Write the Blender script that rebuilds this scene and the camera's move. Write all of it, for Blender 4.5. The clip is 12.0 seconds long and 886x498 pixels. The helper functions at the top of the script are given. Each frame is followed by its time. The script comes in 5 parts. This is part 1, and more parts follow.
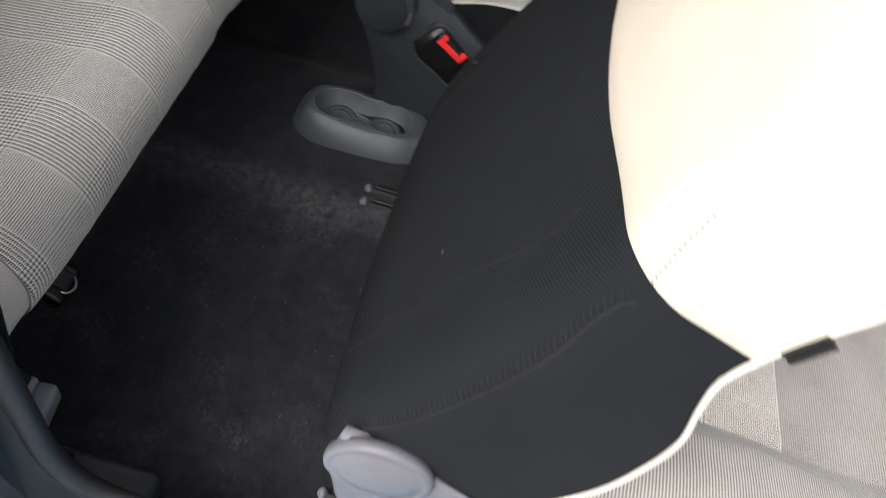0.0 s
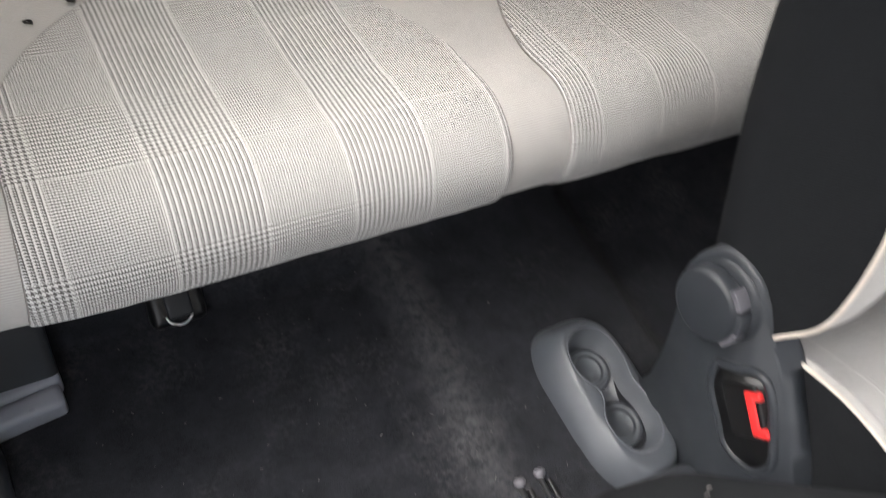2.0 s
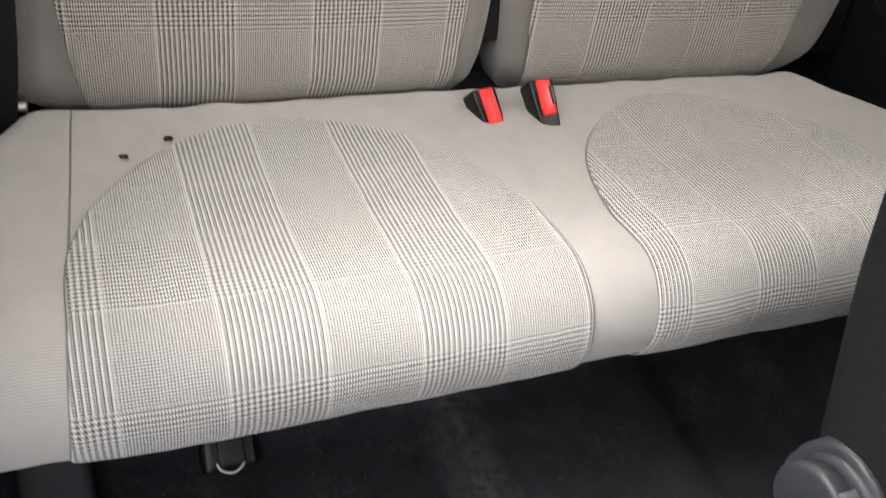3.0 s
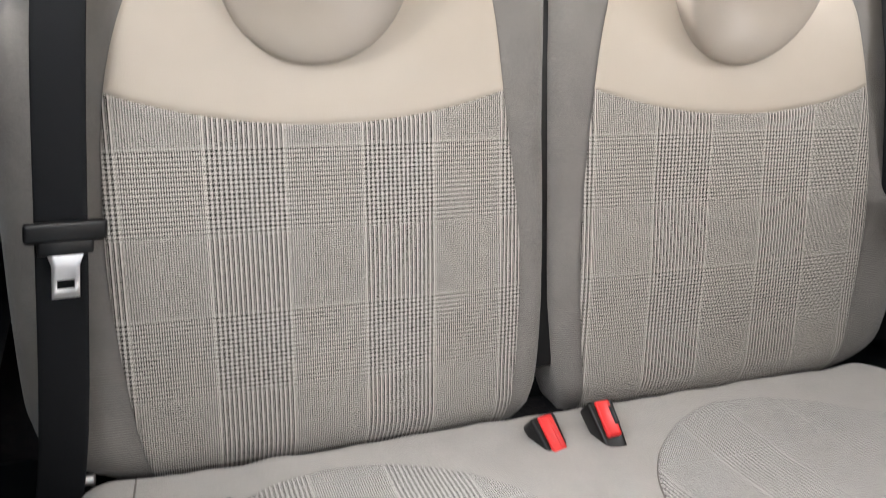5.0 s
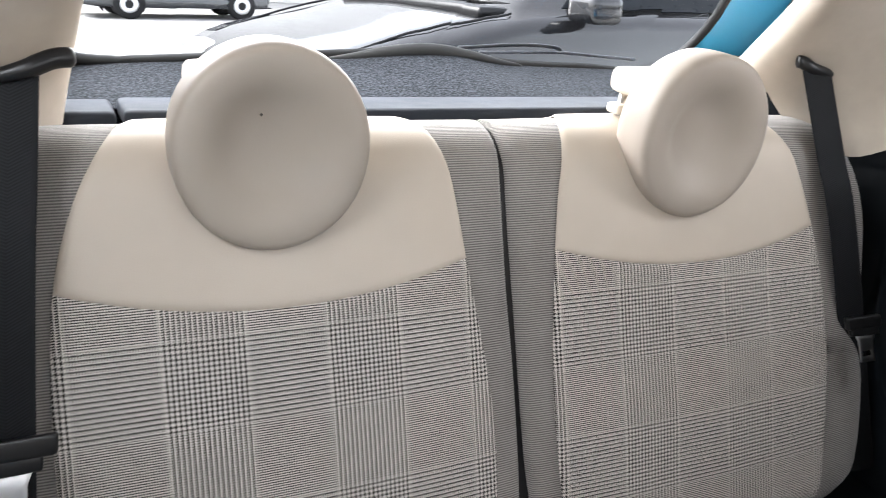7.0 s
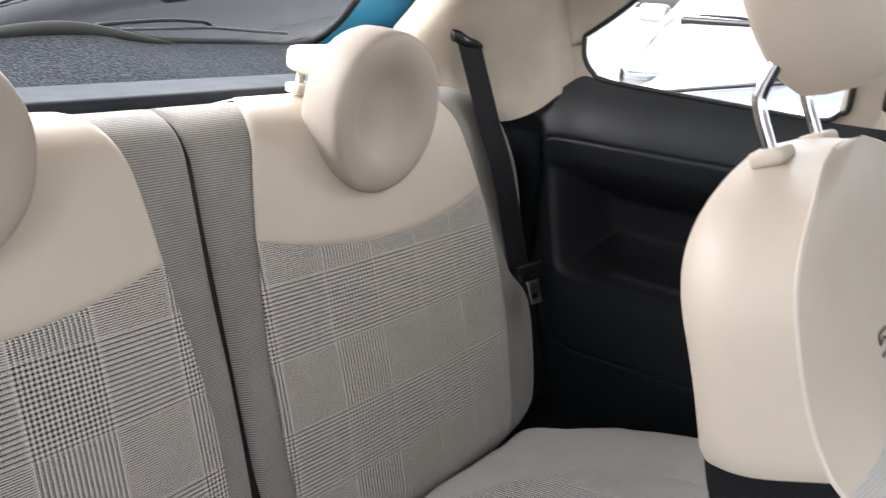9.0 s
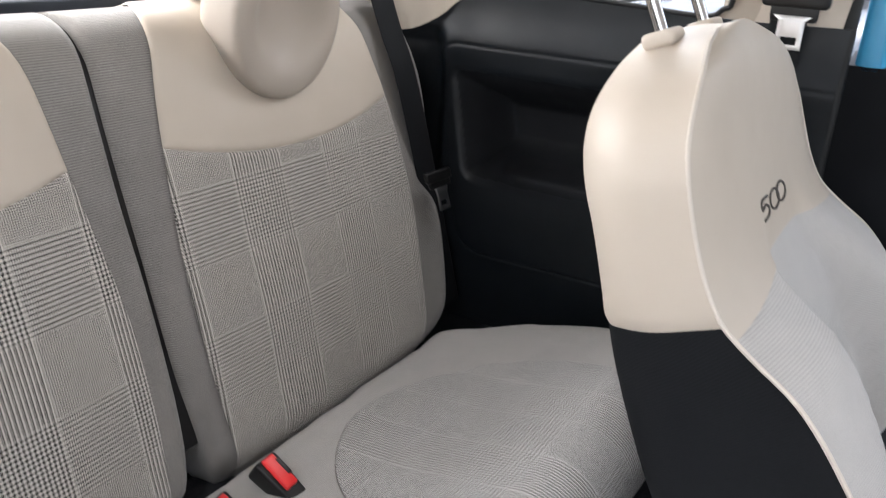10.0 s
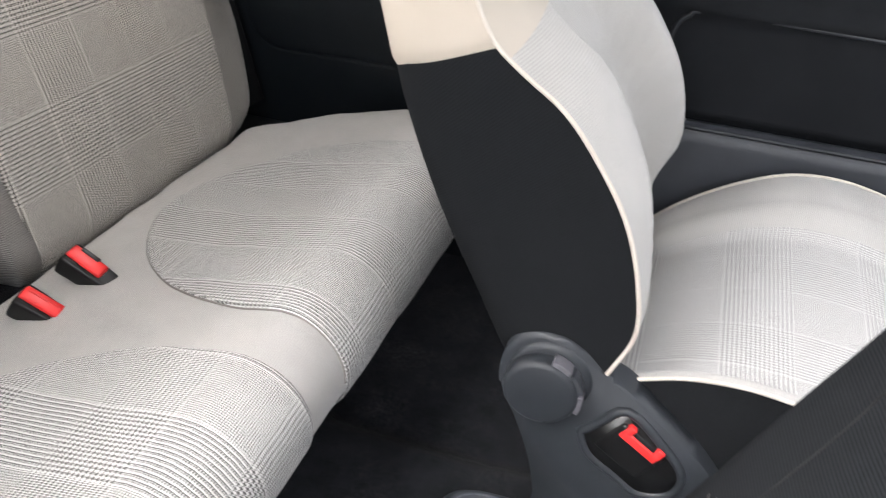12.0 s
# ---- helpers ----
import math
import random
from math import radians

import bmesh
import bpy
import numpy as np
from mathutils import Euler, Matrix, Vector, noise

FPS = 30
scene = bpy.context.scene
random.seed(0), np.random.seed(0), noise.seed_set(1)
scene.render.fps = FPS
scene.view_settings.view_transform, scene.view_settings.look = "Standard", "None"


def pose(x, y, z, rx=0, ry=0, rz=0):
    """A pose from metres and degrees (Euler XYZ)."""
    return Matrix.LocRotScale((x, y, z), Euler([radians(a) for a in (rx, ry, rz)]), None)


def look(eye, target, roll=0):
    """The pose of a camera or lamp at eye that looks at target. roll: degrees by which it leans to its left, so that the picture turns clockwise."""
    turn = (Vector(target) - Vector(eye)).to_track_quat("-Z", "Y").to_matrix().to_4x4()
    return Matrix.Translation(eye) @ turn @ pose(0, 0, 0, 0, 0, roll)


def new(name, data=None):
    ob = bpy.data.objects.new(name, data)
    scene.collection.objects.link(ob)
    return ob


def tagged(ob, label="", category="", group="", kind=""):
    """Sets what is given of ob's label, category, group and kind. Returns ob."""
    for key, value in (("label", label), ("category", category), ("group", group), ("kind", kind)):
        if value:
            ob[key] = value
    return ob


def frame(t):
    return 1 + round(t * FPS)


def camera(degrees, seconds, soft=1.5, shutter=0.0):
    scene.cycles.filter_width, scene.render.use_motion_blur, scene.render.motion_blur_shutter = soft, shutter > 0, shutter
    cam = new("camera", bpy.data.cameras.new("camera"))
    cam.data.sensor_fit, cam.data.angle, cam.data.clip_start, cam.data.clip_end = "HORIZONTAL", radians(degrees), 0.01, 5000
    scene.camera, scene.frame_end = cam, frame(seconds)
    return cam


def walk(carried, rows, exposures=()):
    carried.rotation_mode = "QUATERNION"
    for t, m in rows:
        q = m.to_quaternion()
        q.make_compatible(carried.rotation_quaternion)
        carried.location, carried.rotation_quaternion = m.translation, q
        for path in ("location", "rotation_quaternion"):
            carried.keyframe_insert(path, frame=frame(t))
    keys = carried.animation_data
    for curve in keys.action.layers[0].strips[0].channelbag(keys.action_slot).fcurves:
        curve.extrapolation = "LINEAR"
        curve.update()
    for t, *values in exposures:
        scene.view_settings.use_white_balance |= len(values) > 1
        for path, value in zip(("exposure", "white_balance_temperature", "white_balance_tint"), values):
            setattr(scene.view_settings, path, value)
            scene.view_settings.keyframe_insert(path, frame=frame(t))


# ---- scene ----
cam = camera(57.5, 12.0, 0.75, 0.5)
EXPOSURES = [(0.0, 0.9, 6550, 10), (0.5, 1.3, 6150, 7), (1.0, 1.75, 5900, 5), (1.5, 1.95, 6350, 9), (2.5, 2.05, 6750, 11), (3.5, 2.2, 6800, 12), (5.4, 2.1, 6400, 11), (6.0, 1.88, 6250, 11), (6.5, 1.83, 6250, 11), (8.5, 1.5, 6300, 11), (9.0, 1.48, 6350, 12), (10.5, 1.68, 6300, 12), (11.3, 1.86, 6350, 12), (12.0, 2.06, 6450, 11)]
PATH = [
    (0, (-0.904, -0.356, 1.141), (0.297, -0.411, -0.457), 19.2),
    (0.5, (-0.818, -0.374, 1.125), (0.374, -0.225, -0.475), 20.6),
    (1, (-0.729, -0.388, 1.094), (0.389, -0.003, -0.519), 22.6),
    (1.5, (-0.598, -0.386, 1.038), (0.416, 0.202, -0.583), 25.3),
    (2, (-0.511, -0.352, 1.015), (0.354, 0.422, -0.614), 24.7),
    (2.5, (-0.486, -0.339, 0.979), (0.322, 0.67, -0.548), 21.8),
    (3, (-0.489, -0.334, 0.981), (0.282, 0.822, -0.457), 17.8),
    (3.5, (-0.497, -0.328, 0.977), (0.251, 0.983, -0.335), 14.2),
    (3.7, (-0.498, -0.322, 0.981), (0.242, 1.048, -0.274), 12.8),
    (5.3, (-0.462, -0.321, 1.013), (0.205, 1.396, 0.233), 4.1),
    (5.5, (-0.462, -0.315, 1.017), (0.212, 1.425, 0.296), 3.2),
    (6, (-0.466, -0.304, 1.03), (0.226, 1.467, 0.409), 2.6),
    (6.5, (-0.469, -0.29, 1.049), (0.27, 1.468, 0.445), 3.2),
    (6.7, (-0.472, -0.283, 1.05), (0.293, 1.467, 0.456), 3.1),
    (8.3, (-0.501, -0.199, 1.067), (0.792, 1.209, 0.481), 3.4),
    (8.5, (-0.504, -0.193, 1.066), (0.863, 1.142, 0.474), 3.5),
    (9, (-0.516, -0.194, 1.061), (0.987, 0.976, 0.45), 3.6),
    (9.5, (-0.537, -0.198, 1.041), (1.034, 0.842, 0.37), 3.2),
    (10, (-0.55, -0.21, 1.024), (1.05, 0.731, 0.279), 3.3),
    (10.5, (-0.564, -0.225, 1.005), (1.053, 0.615, 0.182), 3.9),
    (11, (-0.574, -0.242, 0.985), (1.047, 0.488, 0.068), 4.1),
    (11.5, (-0.582, -0.259, 0.963), (1.03, 0.352, -0.05), 4.0),
    (12, (-0.591, -0.27, 0.949), (1.037, 0.203, -0.111), 4.4),
]
walk(cam, [(t, look(eye, target, roll)) for t, eye, target, roll in PATH], EXPOSURES)

# world, light, exposure
world = bpy.data.worlds.new("world")
scene.world = world
world.use_nodes = True
wn = world.node_tree.nodes
sky = wn.new("ShaderNodeTexSky")
sky.sky_type, sky.sun_disc = "NISHITA", False
sky.sun_elevation, sky.sun_rotation, sky.dust_density = radians(49), radians(304), 4.0
wn["Background"].inputs["Strength"].default_value = 0.22
haze = wn.new("ShaderNodeHueSaturation")
haze.inputs["Saturation"].default_value = 0.22
world.node_tree.links.new(sky.outputs[0], haze.inputs["Color"])
world.node_tree.links.new(haze.outputs[0], wn["Background"].inputs["Color"])
sun_data = bpy.data.lights.new("sun", "SUN")
sun_data.energy, sun_data.angle, sun_data.color = 1.6, radians(40), (1.0, 0.985, 0.96)
sun = new("sun", sun_data)
sun.matrix_world = look((-3.1, 2.1, 4.3), (0, 0, 0))

# the sky's light through the upper part of the tailgate window
glow = bpy.data.lights.new("rear_window_light", "AREA")
glow.shape, glow.size, glow.size_y, glow.energy, glow.color = "RECTANGLE", 1.0, 0.18, 3.2, (1.0, 0.985, 0.96)
new("rear_window_light", glow).matrix_world = look((0.0, 0.90, 1.17), (0.0, 0.2, 0.65))
front_glow = bpy.data.lights.new("windscreen_light", "AREA")
front_glow.shape, front_glow.size, front_glow.size_y, front_glow.energy = "RECTANGLE", 1.0, 0.35, 1.0
new("windscreen_light", front_glow).matrix_world = look((0.0, -1.2, 1.07), (0.0, 0.0, 0.55))
for sx in (-1, 1):
    side_glow = bpy.data.lights.new("quarter_window_light", "AREA")
    side_glow.shape, side_glow.size, side_glow.size_y, side_glow.energy = "RECTANGLE", 0.24, 0.09, 0.42
    new("quarter_window_light", side_glow).matrix_world = look((sx * 0.632, 0.2, 1.135), (0.0, 0.2, 0.6))


# ---- materials ----
class Graph:
    """Small helper to write node arithmetic."""

    def __init__(self, name):
        self.mat = bpy.data.materials.new(name)
        self.mat.use_nodes = True
        self.nodes, self.links = self.mat.node_tree.nodes, self.mat.node_tree.links
        self.bsdf = self.nodes["Principled BSDF"]

    def put(self, socket, value):
        if isinstance(value, bpy.types.NodeSocket):
            self.links.new(value, socket)
        else:
            socket.default_value = value

    def math(self, op, a, b=0.0, c=0.0, clamp=False):
        n = self.nodes.new("ShaderNodeMath")
        n.operation, n.use_clamp = op, clamp
        for s, v in zip(n.inputs, (a, b, c)):
            self.put(s, v)
        return n.outputs[0]

    def mix(self, f, a, b):
        n = self.nodes.new("ShaderNodeMix")
        n.data_type = "RGBA"
        self.put(n.inputs[0], f)
        self.put(n.inputs[6], (*a, 1) if isinstance(a, tuple) else a)
        self.put(n.inputs[7], (*b, 1) if isinstance(b, tuple) else b)
        return n.outputs[2]

    def coords(self, kind="Object"):
        return self.nodes.new("ShaderNodeTexCoord").outputs[kind]

    def uv(self):
        n = self.nodes.new("ShaderNodeSeparateXYZ")
        self.links.new(self.coords("UV"), n.inputs[0])
        return n.outputs[0], n.outputs[1]

    def noise(self, scale, detail=3.0, rough=0.55, where=None):
        n = self.nodes.new("ShaderNodeTexNoise")
        n.inputs["Scale"].default_value, n.inputs["Detail"].default_value = scale, detail
        n.inputs["Roughness"].default_value = rough
        self.links.new(where if where is not None else self.coords(), n.inputs["Vector"])
        return n.outputs["Fac"]

    def voronoi(self, scale):
        n = self.nodes.new("ShaderNodeTexVoronoi")
        n.inputs["Scale"].default_value = scale
        self.links.new(self.coords(), n.inputs["Vector"])
        return n.outputs["Distance"]

    def bump(self, height, strength, distance=0.001):
        n = self.nodes.new("ShaderNodeBump")
        n.inputs["Strength"].default_value, n.inputs["Distance"].default_value = strength, distance
        self.links.new(height, n.inputs["Height"])
        self.links.new(n.outputs[0], self.bsdf.inputs["Normal"])

    def done(self, color, rough=0.5, metal=0.0, sheen=0.0, coat=0.0, spec=0.5):
        b = self.bsdf
        self.put(b.inputs["Base Color"], (*color, 1) if isinstance(color, tuple) else color)
        self.put(b.inputs["Roughness"], rough)
        b.inputs["Metallic"].default_value = metal
        b.inputs["Sheen Weight"].default_value = sheen
        b.inputs["Coat Weight"].default_value = coat
        b.inputs["Specular IOR Level"].default_value = spec
        return self.mat


def ramp(g, x, lo, hi):
    """0 below lo, 1 above hi."""
    n = g.nodes.new("ShaderNodeMapRange")
    n.clamp = True
    g.put(n.inputs[0], x)
    n.inputs[1].default_value, n.inputs[2].default_value = lo, hi
    return n.outputs[0]


def square(g, x, period, hard=3.6):
    s = g.math("SINE", g.math("MULTIPLY", x, 2 * math.pi / period))
    return g.math("MULTIPLY_ADD", s, 0.5 * hard, 0.5, clamp=True)


def plaid(name, light=(0.72, 0.685, 0.635), dark=(0.03, 0.028, 0.027), v_first=0.267, v_period=0.182, line_shade=0.66):
    """A woven glen check: 4-and-4 bands beside 2-and-2 bands, both ways, in a 2/2 twill; u, v in metres."""
    g = Graph(name)
    u, v = g.uv()
    pitch = 0.00065

    def band(x, first, period):
        f = g.math("FRACT", g.math("MULTIPLY_ADD", x, 1 / period, 8 - first / period))
        return g.math("SUBTRACT", 1.0, g.math("GREATER_THAN", f, 0.51)), f

    def threads(x, wide):
        n = g.math("FLOOR", g.math("MULTIPLY_ADD", x, 1 / pitch, 8000.0))
        coarse = g.math("LESS_THAN", g.math("FRACT", g.math("MULTIPLY_ADD", n, 1 / 8, 1 / 16)), 0.5)
        fine = g.math("LESS_THAN", g.math("FRACT", g.math("MULTIPLY_ADD", n, 1 / 4, 1 / 8)), 0.5)
        pick = g.math("ADD", g.math("MULTIPLY", wide, coarse), g.math("MULTIPLY", g.math("SUBTRACT", 1.0, wide), fine))
        return n, pick

    bu, fu = band(u, 0.1495, 0.1715)
    bv, fv = band(v, v_first, v_period)
    nu, warp = threads(u, bu)
    nv, weft = threads(v, bv)
    over = g.math("LESS_THAN", g.math("FRACT", g.math("MULTIPLY_ADD", g.math("ADD", nu, nv), 1 / 4, 1 / 8)), 0.5)
    shade = g.math("ADD", g.math("MULTIPLY", over, warp), g.math("MULTIPLY", g.math("SUBTRACT", 1.0, over), weft))
    # thin pale border lines of the bands
    for f in (fu, fv):
        near = g.math("MINIMUM", g.math("ABSOLUTE", g.math("SUBTRACT", f, 0.005)), g.math("ABSOLUTE", g.math("SUBTRACT", f, 0.515)))
        shade = g.math("MAXIMUM", shade, g.math("SUBTRACT", line_shade, g.math("MULTIPLY", near, 170.0)))
    worn = g.math("MULTIPLY_ADD", g.noise(5.0, 5.0, 0.65), 0.7, g.math("MULTIPLY", g.noise(40.0, 3.0, 0.7), 0.3))
    shade = g.math("MULTIPLY_ADD", g.math("SUBTRACT", worn, 0.5), 0.3, shade, clamp=True)
    shade = g.math("MULTIPLY_ADD", shade, 0.98, 0.01)
    g.bump(g.math("ADD", over, g.math("MULTIPLY", g.noise(30.0, 3.0), 2.0)), 0.2, 0.0004)
    return g.done(g.mix(shade, dark, light), 0.92, sheen=0.25, spec=0.15)


def twill(name, a=(0.125, 0.119, 0.115), b=(0.31, 0.298, 0.288), period=0.0034, rib_share=0.5, sheen=0.3):
    """Plain ribbed seat cloth; u across the ribs, in metres."""
    g = Graph(name)
    u, v = g.uv()
    rib = square(g, u, period, 1.6)
    cross = g.noise(420.0, 3.0, 0.6)
    blotch = g.math("MULTIPLY_ADD", g.noise(3.2, 5.0, 0.6), 0.7, g.math("MULTIPLY", g.noise(26.0, 4.0, 0.7), 0.34))
    shade = g.math("MULTIPLY_ADD", blotch, 1.0 - 0.7 * rib_share, g.math("MULTIPLY_ADD", rib, rib_share, g.math("MULTIPLY", cross, 0.3)))
    shade = g.math("SUBTRACT", shade, 0.18, clamp=True)
    g.bump(g.math("MULTIPLY_ADD", rib, 0.6, g.math("MULTIPLY", g.noise(38.0, 4.0, 0.6), 2.2)), 0.35, 0.0007)
    return g.done(g.mix(shade, a, b), 0.94, sheen=sheen, spec=max(0.06, 0.4 * sheen))


def leather(name, a, b, rough=0.5):
    g = Graph(name)
    shade = ramp(g, g.noise(4.0, 4.0), 0.3, 0.7)
    g.bump(g.voronoi(700.0), 0.16, 0.0004)
    return g.done(g.mix(shade, a, b), g.math("MULTIPLY_ADD", g.noise(30.0), 0.14, rough - 0.07), spec=0.35)


def plastic(name, color, rough=0.55, grain=900.0, strength=0.2, spec=0.4):
    g = Graph(name)
    lift = tuple(min(1.0, c * 1.25 + 0.002) for c in color)
    shade = ramp(g, g.noise(9.0, 4.0), 0.35, 0.7)
    g.bump(g.noise(grain, 2.0), strength, 0.0004)
    return g.done(g.mix(shade, color, lift), g.math("MULTIPLY_ADD", g.noise(24.0), 0.2, rough - 0.1), spec=spec)


def cloth(name, a, b, scale=600.0, rough=0.95, strength=0.3):
    g = Graph(name)
    fine, broad = g.noise(scale, 2.0), g.noise(9.0, 5.0, 0.7)
    shade = ramp(g, g.math("ADD", g.math("MULTIPLY", fine, 0.6), g.math("MULTIPLY", broad, 0.4)), 0.35, 0.65)
    g.bump(fine, strength, 0.0006)
    return g.done(g.mix(shade, a, b), rough, spec=0.06)


def carpet_material():
    g = Graph("carpet")
    fine, tuft, broad = g.noise(900.0, 2.0), g.noise(150.0, 4.0, 0.7), g.noise(9.0, 6.0, 0.7)
    base = g.mix(ramp(g, fine, 0.3, 0.7), (0.0055, 0.0061, 0.0076), (0.0215, 0.0225, 0.027))
    mottled = g.mix(ramp(g, g.noise(28.0, 5.0, 0.75), 0.35, 0.7), base, (0.025, 0.026, 0.031))
    dust_and_crest = g.math("MULTIPLY", ramp(g, broad, 0.48, 0.78), ramp(g, tuft, 0.42, 0.72))
    # the dust also gets a pale stripe along the tunnel edge, its painted highlight
    sep = g.nodes.new("ShaderNodeSeparateXYZ")
    g.links.new(g.coords(), sep.inputs[0])
    crest_light = ramp(g, g.math("ABSOLUTE", g.math("ADD", sep.outputs[0], g.math("MULTIPLY_ADD", g.noise(6.0), 0.05, 0.095))), 0.045, 0.0)
    crest_light = g.math("MULTIPLY", crest_light, ramp(g, g.noise(70.0, 5.0, 0.75), 0.34, 0.7))
    dust_and_crest = g.math("ADD", g.math("MULTIPLY", dust_and_crest, 0.75), g.math("MULTIPLY", crest_light, 0.55), clamp=True)
    g.bump(g.math("ADD", fine, tuft), 0.6, 0.002)
    return g.done(g.mix(dust_and_crest, mottled, (0.1, 0.098, 0.102)), 0.97, spec=0.08, sheen=0.06)


def metal(name, color, rough):
    g = Graph(name)
    return g.done(color, g.math("MULTIPLY_ADD", g.noise(60.0), 0.1, rough - 0.05), metal=1.0)


def paint(name, color, rough=0.25, coat=0.6):
    g = Graph(name)
    lift = tuple(min(1.0, c * 1.08 + 0.004) for c in color)
    return g.done(g.mix(g.noise(3.0), color, lift), rough, coat=coat)


def glass_material():
    g = Graph("window_glass")
    b = g.bsdf
    b.inputs["Base Color"].default_value = (0.97, 0.985, 0.98, 1)
    b.inputs["Transmission Weight"].default_value = 1.0
    b.inputs["Roughness"].default_value = 0.0
    b.inputs["IOR"].default_value = 1.05
    return g.mat


def speckle(name, a, b):
    g = Graph(name)
    f = ramp(g, g.noise(260.0, 3.0, 0.7), 0.42, 0.62)
    g.bump(g.noise(500.0), 0.5, 0.001)
    return g.done(g.mix(f, a, b), 0.95, spec=0.1)


def webbing_material():
    g = Graph("webbing")
    u, v = g.uv()
    rib = square(g, g.math("ADD", v, g.math("MULTIPLY", g.math("ABSOLUTE", u), 0.8)), 0.003, 1.0)
    g.bump(rib, 0.35, 0.0004)
    return g.done(g.mix(rib, (0.0055, 0.006, 0.007), (0.013, 0.0138, 0.0155)), 0.65, spec=0.16)


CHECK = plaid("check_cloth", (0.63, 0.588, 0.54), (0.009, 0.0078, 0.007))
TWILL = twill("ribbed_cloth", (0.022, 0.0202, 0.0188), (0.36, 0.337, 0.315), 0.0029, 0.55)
# the ribbed cloth again, lightened where bench and upright seat catch more light
TWILL_LIT = twill("ribbed_cloth_lit", (0.27, 0.26, 0.247), (0.56, 0.54, 0.515), 0.0026, 0.45)
CREAM = leather("cream_leatherette", (0.475, 0.416, 0.345), (0.545, 0.483, 0.408), 0.5)
PIPE = leather("cream_piping", (0.54, 0.49, 0.43), (0.62, 0.565, 0.5), 0.55)
# cream leatherette again, darkened for the shade on the rear headrest faces
CREAM_SHADED = leather("cream_leatherette_shaded", (0.335, 0.292, 0.246), (0.385, 0.338, 0.29), 0.5)
IVORY = plastic("ivory_trim", (0.50, 0.445, 0.38), 0.6, 1200.0, 0.12)
# darker tone of the ivory trim, for rear pillars and quarter window surrounds
IVORY_DARK = plastic("dark_ivory_trim", (0.37, 0.325, 0.272), 0.65, 1200.0, 0.15)
BLACK = cloth("black_seat_cloth", (0.0075, 0.008, 0.0092), (0.0165, 0.0175, 0.0195), 900.0)
BLACK_RIB = twill("black_ribbed_cloth", (0.0058, 0.0063, 0.0073), (0.0172, 0.0184, 0.0206), 0.0026, 0.5, 0.0)
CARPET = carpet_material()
TRIM = plastic("dark_trim", (0.006, 0.0083, 0.0112), 0.42, 900.0, 0.2, 0.3)
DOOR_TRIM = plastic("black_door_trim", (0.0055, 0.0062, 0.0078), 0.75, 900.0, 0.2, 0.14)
# trim plastic made dull, to hold the shade of the deep pocket
POCKET_SHADE = plastic("shaded_pocket_plastic", (0.0075, 0.0088, 0.0112), 0.7, 700.0, 0.3, 0.2)
TRIM_SOFT = plastic("soft_dark_trim", (0.017, 0.019, 0.023), 0.5, 500.0, 0.3)
GREY = plastic("grey_plastic", (0.036, 0.039, 0.046), 0.42)
COVER_GREY = plastic("dark_grey_plastic", (0.023, 0.026, 0.031), 0.45)
CONSOLE = plastic("satin_grey_plastic", (0.05, 0.055, 0.064), 0.4)
SILVER_GREY = plastic("pale_grey_plastic", (0.105, 0.102, 0.116), 0.42)
SILL = plastic("sill_plastic", (0.075, 0.08, 0.095), 0.35)
PLATE = plastic("pale_sill_plastic", (0.27, 0.285, 0.325), 0.3)
DEEP = plastic("black_plastic", (0.006, 0.006, 0.0065), 0.35)
RED = plastic("red_plastic", (0.75, 0.03, 0.03), 0.35, 900.0, 0.05)
CHROME = metal("chrome", (0.75, 0.75, 0.76), 0.14)
STEEL = metal("steel", (0.86, 0.86, 0.87), 0.55)
WEB = webbing_material()
GLASS = glass_material()
SPECKLE = speckle("speckled_felt", (0.0045, 0.0054, 0.0072), (0.036, 0.04, 0.048))
SHELF = plastic("shelf_plastic", (0.022, 0.0265, 0.035), 0.7, 900.0, 0.25, 0.2)
BLUE = paint("sky_blue_paint", (0.055, 0.33, 0.58))
RUBBER = plastic("rubber", (0.008, 0.0085, 0.009), 0.6)
LINER = cloth("headliner", (0.50, 0.47, 0.43), (0.58, 0.55, 0.51), 400.0)
STEEL_DARK = metal("dark_steel", (0.3, 0.305, 0.315), 0.38)
SPECK_DARK = plastic("grit", (0.1, 0.097, 0.094), 0.9)
# two lightened copies of the check: brighter light on bench and upright seat
CHECK_LIT = plaid("check_cloth_lit", (0.67, 0.655, 0.635), (0.1, 0.094, 0.089), 0.0905, 0.1715, 0.7)
CHECK_LIT_FRONT = plaid("check_cloth_lit_front", (0.64, 0.628, 0.612), (0.27, 0.262, 0.252), 0.0905, 0.1715, 0.85)
SEAM_GREY = plastic("seam_grey", (0.2, 0.185, 0.17), 0.8)
BLACK_SEAM = plastic("black_seam", (0.007, 0.007, 0.0075), 0.9)
THREAD = plastic("dark_thread", (0.05, 0.045, 0.04), 0.8)


# ---- mesh helpers ----
def thing(name, label, category, group="", at=(0, 0, 0), kind=""):
    ob = new(name)
    ob.location = at
    ob.empty_display_size = 0.05
    return tagged(ob, label, category, group, kind)


def attach(ob, parent):
    if parent is not None:
        ob.parent = parent
        bpy.context.view_layer.update()
        ob.matrix_parent_inverse = parent.matrix_world.inverted()
    return ob


